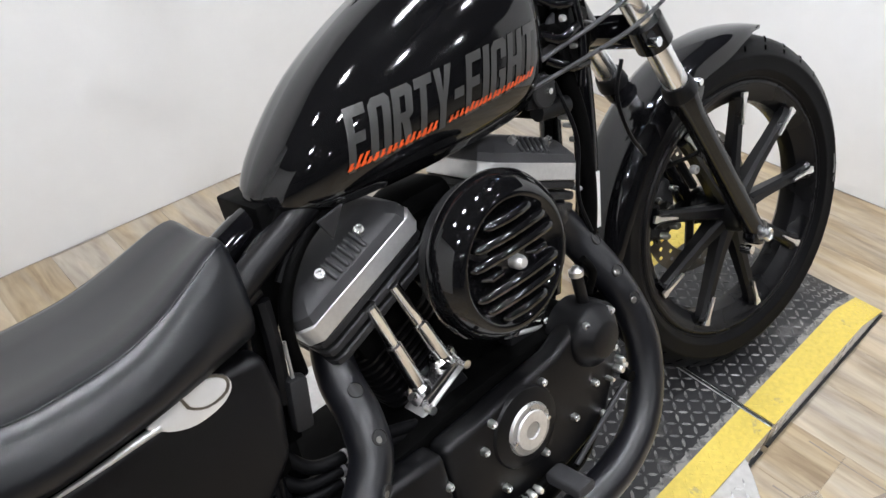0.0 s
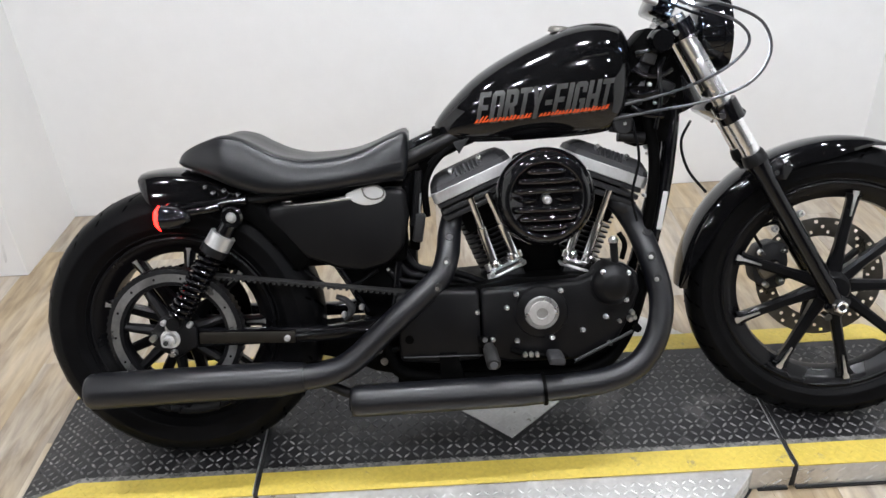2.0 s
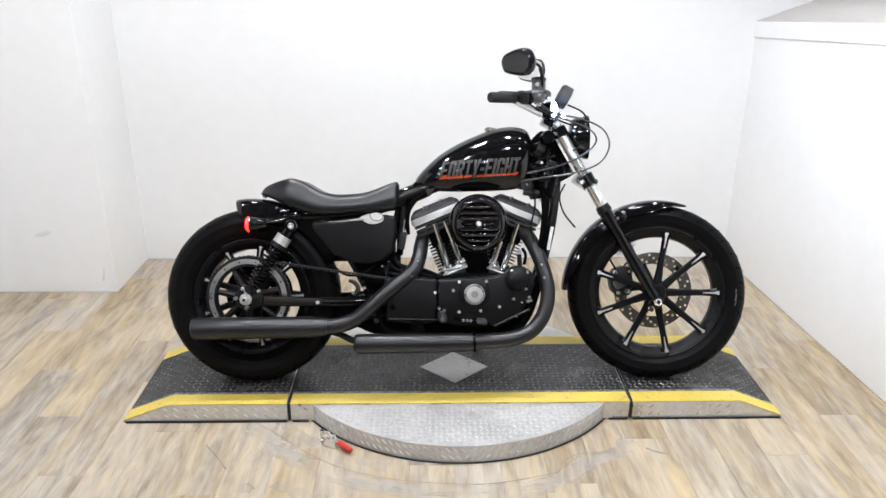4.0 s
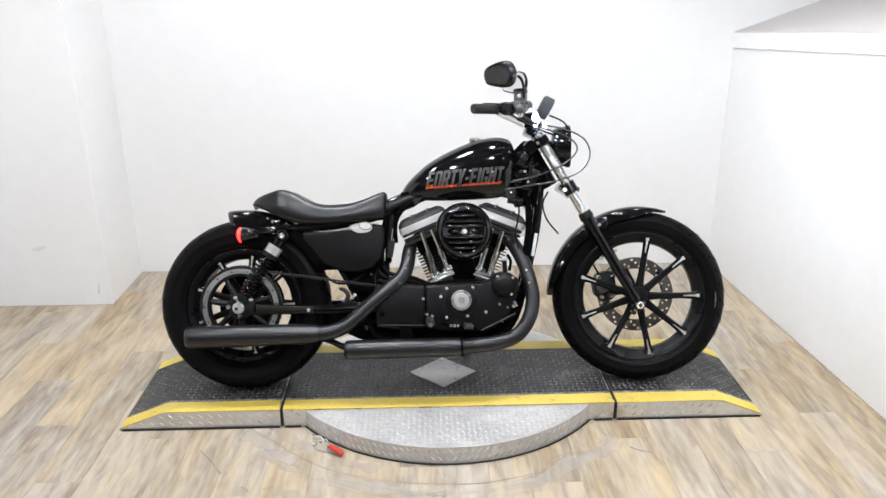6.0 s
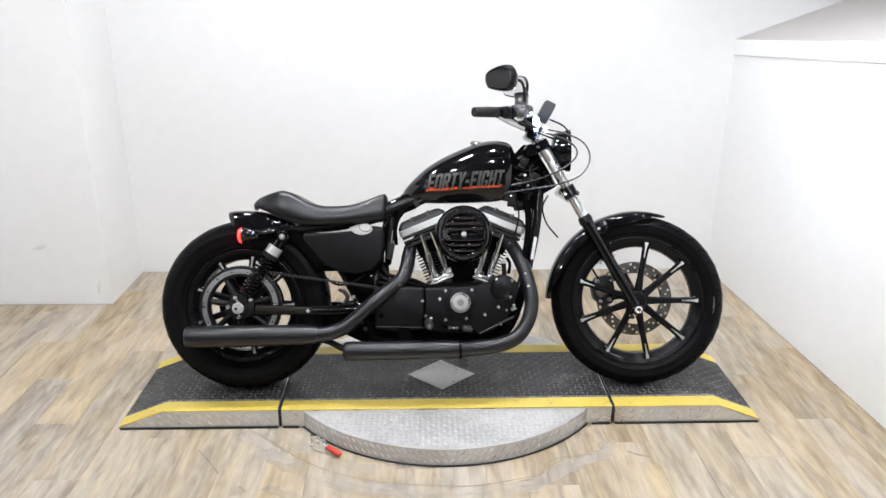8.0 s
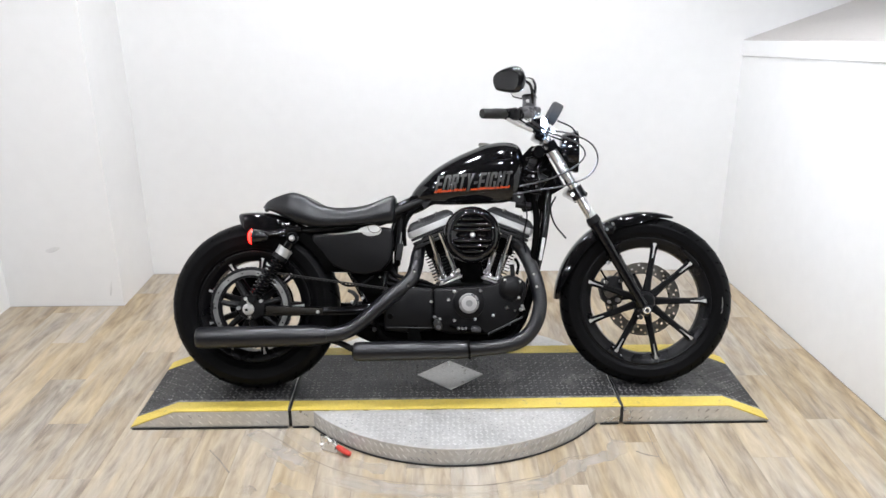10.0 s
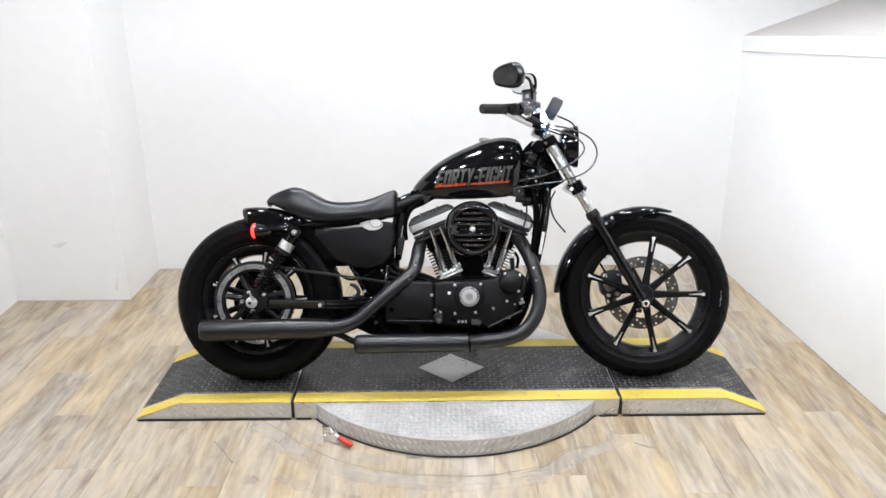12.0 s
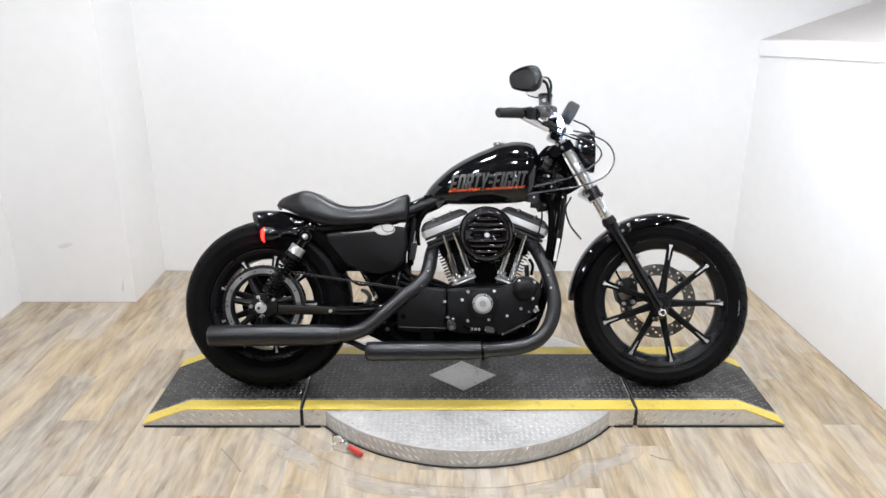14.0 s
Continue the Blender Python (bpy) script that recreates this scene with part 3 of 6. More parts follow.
def wheel(name, R, bead, w, at, yaw, first_deg, rim_w, label):
    m = Matrix.Translation(at) @ Matrix.Rotation(radians(yaw), 4, "Z")
    hw = rim_w / 2
    prof = [(bead + 0.006, -hw), (bead + 0.007, -hw + 0.004), (bead - 0.012, -hw + 0.012), (bead - 0.022, -hw + 0.022), (bead - 0.026, 0), (bead - 0.022, hw - 0.022), (bead - 0.012, hw - 0.012), (bead + 0.007, hw - 0.004), (bead + 0.006, hw), (bead - 0.006, hw), (bead - 0.018, hw - 0.010), (bead - 0.032, hw - 0.020), (bead - 0.036, 0), (bead - 0.032, -hw + 0.020), (bead - 0.018, -hw + 0.010), (bead - 0.006, -hw)]
    rim = P(name, lathe(prof, n=72, closed=True), RIMB, label, 40, m)
    part("tyre", lathe(tyre_profile(R, bead, w), n=96, closed=True), TYRE, rim, "black rubber tyre", 50)
    part("rim_lip", lathe([(bead + 0.0075, -hw - 0.0005), (bead + 0.0085, -hw + 0.003), (bead + 0.002, -hw + 0.004), (bead - 0.002, -hw + 0.002), (bead - 0.001, -hw - 0.001), (bead + 0.003, -hw - 0.002)], n=72, closed=True), RIMB, rim, "black rim lip", 60)
    part("hub", lathe([(0.001, -0.062), (0.028, -0.062), (0.034, -0.056), (0.040, -0.03), (0.040, 0.03), (0.034, 0.056), (0.028, 0.062), (0.001, 0.062)], n=32), RIMB, rim)
    ln = bead - 0.024
    spoke = bmesh.new()
    loops = []
    for r, wd, th, yo in ((0.030, 0.017, 0.020, -0.018), (0.09, 0.0125, 0.015, -0.020), (ln * 0.75, 0.0115, 0.012, -0.024), (ln - 0.012, 0.0135, 0.012, -0.028), (ln + 0.003, 0.020, 0.012, -0.030)):
        loops.append([(r, yo + th * cy, wd * cz) for cy, cz in ((-1, -0.55), (-1, 0.55), (-0.5, 1), (1, 0.8), (1, -0.8), (-0.5, -1))])
    rings(spoke, loops)
    edge = bmesh.new()
    rings(edge, [[(r, -0.0440, -w_), (r, -0.0440, w_), (r, -0.0385, w_), (r, -0.0385, -w_)] for r, w_ in ((ln * 0.78, 0.0016), (ln * 0.90, 0.0028), (ln * 0.98, 0.0036), (ln + 0.004, 0.0066), (ln + 0.011, 0.0066))])
    s0 = e0 = None
    for k in range(9):
        q = Matrix.Rotation(-radians(first_deg + 40 * k), 4, "Y")
        if s0 is None:
            s0 = part("spoke", spoke, RIMB, rim, "", 30, q)
            e0 = part("machined_tip", edge, ZINC, rim, "bare machined spoke tip", 30, q)
        else:
            again(s0, q), again(e0, q)
    return rim


front = wheel("front_wheel", 0.331, 0.243, 0.100, (1.533, 0.0, 0.327), -9, 80.5, 0.075, "nine-spoke black front wheel with machined tips")
tread_strips(0.331, 0.100, 34, front, 0.16)
rear = wheel("rear_wheel", 0.325, 0.208, 0.150, (0.010, 0.0, 0.321), 0, 120.6, 0.11, "nine-spoke black rear wheel")
tread_strips(0.325, 0.150, 26, rear, 0.22)

# brake rotor and caliper on the far side of the front wheel
RB = [0.102, 0.109, 0.1165, 0.1215, 0.129, 0.134, 0.1415, 0.148]
rot_ = bmesh.new()
grid = [[rot_.verts.new((r * math.cos(2 * math.pi * k / 108), 0.060, r * math.sin(2 * math.pi * k / 108))) for r in RB] for k in range(108)]
for k in range(108):
    for b_ in range(len(RB) - 1):
        if (b_, k % 6) in ((1, 0), (3, 2), (5, 4)):
            continue
        p_, q_ = grid[k], grid[(k + 1) % 108]
        rot_.faces.new((p_[b_], p_[b_ + 1], q_[b_ + 1], q_[b_]))
bmesh.ops.solidify(rot_, geom=rot_.faces[:], thickness=0.005)
rotor = part("brake_rotor", rot_, ROTOR, front, "drilled steel brake rotor", 30)
car = bmesh.new()
for k in range(5):
    a = radians(72 * k + 20)
    tube([(0.035 * math.cos(a), 0.063, 0.035 * math.sin(a)), (0.108 * math.cos(a + 0.3), 0.063, 0.108 * math.sin(a + 0.3))], 0.009, 8, bm=car, smooth=False)
part("rotor_carrier", car, SATIN, front)
P("brake_caliper", prism([(1.371, 0.375), (1.389, 0.411), (1.425, 0.422), (1.458, 0.416), (1.466, 0.370), (1.460, 0.310), (1.417, 0.298), (1.382, 0.324)], 0.055, 0.105, 0.008, 2), ROCKER, "dark grey brake caliper")
P("caliper_bridge", prism([(1.380, 0.362), (1.430, 0.382), (1.445, 0.350), (1.400, 0.330)], 0.035, 0.056, 0.006, 2), ROTOR)
P("brake_hose", tube([(1.395, 0.05, 0.41), (1.37, 0.04, 0.455), (1.385, 0.0, 0.478), (1.41, -0.03, 0.49), (1.438, -0.05, 0.505)], 0.0040, 8), TYRE, "thin black brake hose")
for x, z, r in ((1.392, 0.398, 0.008), (1.440, 0.325, 0.009), (1.405, 0.318, 0.007), (1.448, 0.400, 0.006)):
    P("caliper_bolt", lathe([(0.001, -0.008), (r * 0.6, -0.008), (r, -0.003), (r, 0.010), (0.001, 0.010)], at=(x, 0.040, z), n=14), ZINC)
P("axle", bar((1.517, -0.088, 0.303), (1.55, 0.090, 0.303), 0.011, 16), STEEL)
P("axle_nut", lathe([(0.001, -0.002), (0.0065, -0.002), (0.0075, -0.010), (0.0105, -0.012), (0.0135, -0.010), (0.0150, -0.004), (0.0155, 0.010), (0.001, 0.010)], at=(1.515, -0.098, 0.298), n=24), BRIGHT, "chrome axle end")
P("axle_hole", lathe([(0.001, -0.0045), (0.0070, -0.0045), (0.0070, -0.002), (0.001, -0.002)], at=(1.515, -0.098, 0.298), n=16), GAP_SHADE)
for x, z, y in ((1.438, 0.509, -0.05), (1.381, 0.477, -0.05)):
    P("hose_clip", lathe([(0.003, -0.006), (0.007, -0.006), (0.0085, 0.0), (0.007, 0.006), (0.003, 0.006)], at=(x, y, z), n=14, closed=True), STEEL)
P("pinch_bolt", bar((1.498, -0.060, 0.268), (1.498, -0.082, 0.268), 0.009, 10), CHROME)

for k in range(3):
    a = radians(1 - 4.2 * k)
    part("chalk_mark", box((0.288 * math.cos(a), -0.0515, 0.288 * math.sin(a)), (0.0022 + 0.0016 * (k % 2), 0.0012, 0.024 - 0.004 * k), 0.0004, 1, rot(0, -math.degrees(a) + 8 * (k % 3), 0)), STAIN, front, "pale chalk mark")

# fork
FT, FB = Vector((1.140, -0.078, 0.946)), Vector((1.518, -0.078, 0.298))
fdir = (FB - FT).normalized()
for side, dx in ((-1, 0.0), (1, 0.034)):
    o = Vector((dx, 0.078 + side * 0.078, 0))
    a, b, c = FT + o, FT.lerp(FB, 0.475) + o, FB + o
    P("fork_tube", bar(a - fdir * 0.01, b + fdir * 0.05, 0.0197, 20), FORKM, "chrome fork tube")
    P("fork_slider", tube([b, b + fdir * 0.01, b + fdir * 0.05, c - fdir * 0.08, c - fdir * 0.02, c + fdir * 0.012], [0.0245, 0.0252, 0.0202, 0.0194, 0.0188, 0.0172], 20, smooth=False), FRAMEB, "gloss black fork slider")
    P("dust_seal", tube([b - fdir * 0.022, b - fdir * 0.018, b - fdir * 0.002, b + fdir * 0.004], [0.0225, 0.0245, 0.0272, 0.0275], 20, smooth=False), SATIN)
    P("fork_clamp", bar(a + fdir * 0.205, a + fdir * 0.250, 0.0285, 20), FRAMEB)
    P("fork_clamp", bar(a + fdir * 0.005, a + fdir * 0.040, 0.0275, 20), FRAMEB)
    P("clamp_bolt", lathe([(0.001, -0.010), (0.007, -0.010), (0.0085, -0.006), (0.0085, 0.006), (0.001, 0.006)], at=a + fdir * 0.232 + Vector((-0.026, side * 0.024, -0.004)), n=12), CHROME)
    P("clamp_bolt", lathe([(0.001, -0.008), (0.006, -0.008), (0.0075, -0.005), (0.0075, 0.006), (0.001, 0.006)], at=a + fdir * 0.028 + Vector((-0.022, side * 0.022, -0.004)), n=12), CHROME)
    P("fork_lug", box(c + Vector((0.0, 0, 0.0)), (0.045, 0.03, 0.05), 0.010, 2, rot(0, 30, 0)), FRAMEB)
q = FT + fdir * 0.228
P("lower_triple_clamp", box((q.x + 0.005, 0, q.z), (0.07, 0.165, 0.040), 0.010, 2, rot(0, 30, 0)), FRAMEB)
q = FT + fdir * 0.022
P("upper_triple_clamp", box((q.x + 0.005, 0, q.z), (0.07, 0.165, 0.032), 0.010, 2, rot(0, 30, 0)), FRAMEB)
P("steering_neck", bar((1.095, 0, 0.925), (1.190, 0, 0.760), 0.036, 20), FRAMEB)
P("reflector", box((1.196, -0.100, 0.838), (0.016, 0.004, 0.060), 0.003, 2, rot(0, -30, 0)), STEEL, "pale fork reflector")


def arc_fender(name, centre, R, a0, a1, hw, skirt, material, label, flare=0.0, n=36, taper=0.75, reach=5, tipped=False):
    """A thin mudguard bent round a wheel."""
    sec = [(-hw, -skirt), (-hw, -0.018), (-hw * 0.90, -0.006), (-hw * 0.6, 0.001), (0, 0.004), (hw * 0.6, 0.001), (hw * 0.90, -0.006), (hw, -0.018), (hw, -skirt)]
    t = 0.0035
    inner = [(y * (1 - t / hw), d - t) for y, d in sec[::-1]]
    inner[0], inner[-1] = (sec[-1][0] - t, sec[-1][1]), (sec[0][0] + t, sec[0][1])
    bm = bmesh.new()
    loops = []
    for i in range(n + 1):
        f = i / n
        a = radians(a0 + (a1 - a0) * f)
        end = min(f, 1 - f) * n
        wfac = 1 - 0.18 * max(0, 1 - end / 4) ** 2
        lift = flare * max(0, f * 6 - 5) ** 2
        sk = 1 - taper * max(0, 1 - end / reach) ** 1.5
        loop = []
        tip = max(0.0, 1 - (n - i) / 8) ** 2 if tipped else 0.0
        wfac *= 1 - 0.38 * tip
        for y, d in sec + inner:
            dd = (d * sk if d < -0.018 else d) * (1 - 0.60 * tip)
            r = R + dd + lift
            loop.append((centre[0] + r * math.cos(a), y * wfac, centre[1] + r * math.sin(a)))
        loops.append(loop)
    rings(bm, loops)
    return P(name, bm, material, label, 45)


ff = arc_fender("front_fender", (1.533, 0.322), 0.352, 178, 72, 0.057, 0.045, GLOSS, "gloss black front fender", 0.0, 36, 0.9, 9, True)
ff.matrix_basis = Matrix.Translation((1.533, 0, 0)) @ Matrix.Rotation(radians(-7), 4, "Z") @ Matrix.Translation((-1.533, 0, 0))
for x, z in ((1.372, 0.608), (1.356, 0.590), (1.396, 0.628)):
    P("fender_bolt", lathe([(0.001, -0.006), (0.006, -0.006), (0.0075, -0.002), (0.0075, 0.006), (0.001, 0.006)], at=(x, -0.062, z), n=10), CHROME)
P("fender_bracket", prism([(1.350, 0.620), (1.37, 0.640), (1.410, 0.618), (1.395, 0.590), (1.36, 0.588)], -0.066, -0.058, 0.003), FRAMEB)
arc_fender("inner_fender", (0.010, 0.321), 0.358, 64, 24, 0.084, 0.05, DARK, "matte black inner fender", 0.0, 20, 0.0)
arc_fender("rear_fender", (0.010, 0.321), 0.361, 98.5, 62, 0.090, 0.072, GLOSS, "cut-short gloss black rear fender", 0.0, 36, 0.55)

# rear drive
pul = lathe([(0.144, -0.104), (0.152, -0.102), (0.152, -0.076), (0.114, -0.076), (0.114, -0.100), (0.116, -0.104)], at=(0.006, 0, 0.321), n=72, closed=True)
pulley = P("belt_pulley", pul, SATIN, "black belt pulley with a bare rim", 30)
part("pulley_rim", lathe([(0.1240, -0.1060), (0.1420, -0.1060), (0.1420, -0.1035), (0.1240, -0.1035)], at=(0.006, 0, 0.321), n=72, closed=True), RINGM, pulley, "bare metal ring", 30)
teeth = bmesh.new()
for k in range(60):
    a = 2 * math.pi * k / 60
    box((0.006 + 0.1525 * math.cos(a), -0.089, 0.321 + 0.1525 * math.sin(a)), (0.004, 0.026, 0.007), 0, 1, rot(0, -math.degrees(a), 0), teeth)
tagged(part("pulley_teeth", teeth, SATIN, pulley), "", "", "", "stuff")
sp = bmesh.new()
for k in range(7):
    a = 2 * math.pi * (k + 0.3) / 7
    tube([(0.006 + 0.03 * math.cos(a), -0.090, 0.321 + 0.03 * math.sin(a)), (0.006 + 0.124 * math.cos(a), -0.090, 0.321 + 0.124 * math.sin(a))], [0.015, 0.010], 8, bm=sp, smooth=False)
part("pulley_spokes", sp, SATIN, pulley)
rv = bmesh.new()
for k in range(14):
    a = 2 * math.pi * k / 14
    lathe([(0.001, -0.107), (0.0028, -0.107), (0.003, -0.104), (0.001, -0.104)], at=(0.006 + 0.133 * math.cos(a), 0, 0.321 + 0.133 * math.sin(a)), n=8, bm=rv)
tagged(part("pulley_rivets", rv, DARK, pulley), "", "", "", "stuff")


def belt_path(x):
    return 0.462 + (0.390 - 0.462) * (x - 0.03) / 0.49


bl = bmesh.new()
rings(bl, [[(x, -0.103, belt_path(x) + dz), (x, -0.077, belt_path(x) + dz), (x, -0.077, belt_path(x) - 0.004 + dz), (x, -0.103, belt_path(x) - 0.004 + dz)] for x, dz in ((0.02, 0.004), (0.2, 0.002), (0.55, 0.002))])
belt = P("drive_belt", bl, GRIPM, "black toothed drive belt")
bt = bmesh.new()
x = 0.05
while x < 0.54:
    box((x, -0.090, belt_path(x) - 0.004), (0.006, 0.026, 0.006), 0, 1, None, bt)
    x += 0.0135
tagged(part("belt_teeth", bt, GRIPM, belt), "", "", "", "stuff")
P("drive_belt", bar((0.0, -0.09, 0.178), (0.56, -0.09, 0.262), 0.008, 8), TYRE)
for s in (-1, 1):
    P("swingarm", prism([(-0.052, 0.300), (-0.046, 0.334), (-0.010, 0.346), (0.060, 0.334), (0.200, 0.322), (0.360, 0.320), (0.540, 0.342), (0.560, 0.318), (0.540, 0.292), (0.360, 0.288), (0.060, 0.288), (-0.030, 0.290)], s * 0.082, s * 0.108, 0.005, 2), FRAMEB, "black box-section swingarm")
P("swingarm_weld", tube([(0.190, -0.109, 0.3225), (0.280, -0.1095, 0.3205), (0.365, -0.1095, 0.3210), (0.450, -0.1090, 0.3300)], 0.0024, 8), FRAMEB)
P("belt_guard", box((0.172, -0.116, 0.309), (0.215, 0.006, 0.027), 0.003, 2, rot(0, 2.5, 0)), GUARD_TINT, "dark belt guard, browned for the yellow it reflects")
P("guard_bolt", lathe([(0.001, -0.008), (0.005, -0.008), (0.007, -0.004), (0.007, 0.004), (0.001, 0.004)], at=(0.262, -0.121, 0.304), n=12), STEEL)
P("guard_rod", bar((0.28, -0.116, 0.306), (0.52, -0.110, 0.312), 0.0055, 10), FRAMEB)
P("rear_axle_nut", lathe([(0.001, -0.022), (0.006, -0.022), (0.007, -0.030), (0.010, -0.030), (0.011, -0.016), (0.0155, -0.016), (0.0165, -0.002), (0.022, 0.0), (0.022, 0.006), (0.001, 0.006)], at=(0.001, -0.122, 0.317), n=24), STEEL, "steel rear axle nut")
P("axle_hole", lathe([(0.001, -0.0315), (0.0055, -0.0315), (0.0055, -0.029), (0.001, -0.029)], at=(0.001, -0.122, 0.317), n=16), GAP_SHADE)
P("axle_plate", prism([(-0.035, 0.295), (-0.040, 0.335), (-0.010, 0.372), (0.030, 0.366), (0.062, 0.340), (0.060, 0.295), (0.01, 0.268)], -0.120, -0.108, 0.006), SATIN, "black axle plate")
P("axle_adjuster", lathe([(0.001, -0.010), (0.006, -0.010), (0.0085, -0.006), (0.0090, 0.010), (0.001, 0.010)], at=(0.006, -0.130, 0.347), n=14), ZINC)
P("axle_adjuster", lathe([(0.001, -0.008), (0.004, -0.008), (0.0065, -0.004), (0.0065, 0.010), (0.001, 0.010)], at=(-0.008, -0.126, 0.356), n=14), STEEL)
P("axle_adjuster", lathe([(0.001, -0.008), (0.004, -0.008), (0.0065, -0.004), (0.0065, 0.010), (0.001, 0.010)], at=(0.048, -0.122, 0.347), n=14), STEEL)
P("axle_adjuster", lathe([(0.001, -0.010), (0.005, -0.010), (0.0085, -0.005), (0.0090, 0.010), (0.001, 0.010)], at=(0.006, -0.126, 0.284), n=14), ZINC)
P("axle_adjuster", bar((-0.034, -0.118, 0.322), (-0.034, -0.134, 0.322), 0.007, 12), ZINC)

P("rear_brake_disc", lathe([(0.05, 0.066), (0.128, 0.066), (0.128, 0.072), (0.05, 0.072)], at=(0.010, 0, 0.321), n=48, closed=True), DARK, "dark rear brake disc")

# shocks
for s in (-1, 1):
    top, bot = Vector((0.167, s * 0.100, 0.583)), Vector((0.018, s * 0.126, 0.356))
    d = (bot - top).normalized()
    shock = P("rear_shock", bar(top + d * 0.03, bot - d * 0.02, 0.013, 14), FRAMEB, "coil-over rear shock")
    part("upper_eye", join(lathe([(0.012, -0.021), (0.020, -0.022), (0.0245, -0.017), (0.0245, 0.017), (0.020, 0.022), (0.012, 0.021)], at=top, n=32, closed=True), bar(top + d * 0.012, top + d * 0.046, 0.020, 18)), GLOSS, shock)
    part("eye_bolt", lathe([(0.001, -0.030), (0.006, -0.030), (0.0085, -0.027), (0.010, -0.022), (0.012, -0.019), (0.012, 0.02), (0.001, 0.02)], at=top, n=18), STEEL, shock, "steel bolt")
    part("collar", bar(top + d * 0.046, top + d * 0.078, 0.0285, 24), SILVER, shock, "bare aluminium collar")
    part("collar_ring", bar(top + d * 0.078, top + d * 0.096, 0.0310, 24), SATIN, shock)
    up = d.orthogonal().normalized()
    sd = d.cross(up)
    helix = []
    for k in range(11 * 12 + 1):
        a = 2 * math.pi * k / 12
        helix.append(top + d * (0.098 + 0.155 * k / 132) + 0.0228 * (math.cos(a) * up + math.sin(a) * sd))
    part("spring", tube(helix, 0.0050, 8, smooth=False), FRAMEB, shock, "gloss black coil spring")
    part("lower_eye", bar(bot + Vector((0, -0.016, 0)), bot + Vector((0, 0.016, 0)), 0.015, 16), SATIN, shock)

# frame
def rail(pts, r, material=FRAMEB, label=""):
    return P("frame_tube", tube(pts, r, 12), material, label)


for s in (-1, 1):
    rail([(1.150, s * 0.024, 0.830), (1.146, s * 0.032, 0.73), (1.131, s * 0.034, 0.60), (1.108, s * 0.034, 0.49), (1.078, s * 0.040, 0.37)], 0.0172)
    rail([(1.085, s * 0.052, 0.39), (1.078, s * 0.050, 0.37), (1.030, s * 0.060, 0.24), (0.94, s * 0.085, 0.175), (0.70, s * 0.085, 0.170), (0.52, s * 0.085, 0.190), (0.47, s * 0.085, 0.28)], 0.0170, DARK)
    rail([(1.10, s * 0.03, 0.86), (0.98, s * 0.040, 0.765), (0.80, s * 0.040, 0.735), (0.62, s * 0.034, 0.712), (0.56, s * 0.030, 0.655), (0.53, s * 0.035, 0.52), (0.50, s * 0.060, 0.30)], 0.012)
    rail([(0.575, s * 0.040, 0.672), (0.44, s * 0.046, 0.634), (0.25, s * 0.058, 0.616), (0.17, s * 0.070, 0.608)], 0.0155, SATIN)
    rail([(0.545, s * 0.030, 0.56), (0.42, s * 0.030, 0.50), (0.20, s * 0.062, 0.585)], 0.012, SATIN)
P("backbone", tube([(1.10, 0, 0.875), (0.80, 0, 0.775), (0.62, 0.006, 0.722), (0.50, 0.010, 0.668)], 0.021, 16), FRAMEB)
P("seat_rail", bar((0.520, -0.056, 0.668), (0.690, -0.030, 0.735), 0.0175, 16), SATIN, "satin black seat rail")

# tank
TX = [0.618, 0.628, 0.648, 0.680, 0.715, 0.760, 0.810, 0.855, 0.895, 0.940, 0.979, 1.010, 1.034, 1.048, 1.055]
TT = [0.754, 0.769, 0.793, 0.824, 0.853, 0.881, 0.906, 0.925, 0.941, 0.951, 0.954, 0.951, 0.942, 0.922, 0.890]
TB = [0.736, 0.724, 0.717, 0.713, 0.711, 0.710, 0.710, 0.711, 0.712, 0.714, 0.717, 0.724, 0.740, 0.778, 0.832]
TW = [0.012, 0.036, 0.054, 0.069, 0.079, 0.087, 0.093, 0.096, 0.098, 0.098, 0.096, 0.090, 0.078, 0.058, 0.034]

fine = [spline([(x, a, b) for x, a, b in zip(TX, TT, TB)], 5), spline([(x, a, 0) for x, a in zip(TX, TW)], 5)]
TX, TT, TB, TW = [p.x for p in fine[0]], [p.y for p in fine[0]], [p.z for p in fine[0]], [p.y for p in fine[1]]


def tank_at(x):
    return [float(np.interp(x, TX, v)) for v in (TT, TB, TW)]


def tank_y(x, z):
    """Half width of the tank at a place on its flank."""
    t, b, w = tank_at(x)
    zc, up = b + 0.46 * (t - b), z > b + 0.46 * (t - b)
    f = min(1.0, abs(z - zc) / ((t - zc) if up else (zc - b) * 1.18))
    e = 2.1 if up else 2.4
    return w * max(0.0, 1 - f ** e) ** (1 / e)


def tank_loop(x, n=14):
    t, b, w = tank_at(x)
    zs = [b + (t - b) * (0.5 - 0.5 * math.cos(math.pi * k / n)) for k in range(n + 1)]
    return [(x, -tank_y(x, z), z) for z in zs] + [(x, tank_y(x, z), z) for z in zs[::-1]]


xs = TX
P("fuel_tank", rings(bmesh.new(), [tank_loop(x) for x in xs]), GLOSS, "gloss black peanut fuel tank", 60)
P("tank_cap", lathe([(0.001, 0.012), (0.020, 0.012), (0.025, 0.008), (0.026, 0.0), (0.001, 0.0)], at=(0.905, 0, 0.938), n=28, turn=rot(90, 8, 0)), ROTOR, "metal fuel cap")

V, H = 0.37, 0.165                # widths of upright and level strokes in a letter one wide and one high
C = 0.09


def block(x0, z0, x1, z1):
    return [(x0, z0), (x1, z0), (x1, z1), (x0, z1)]


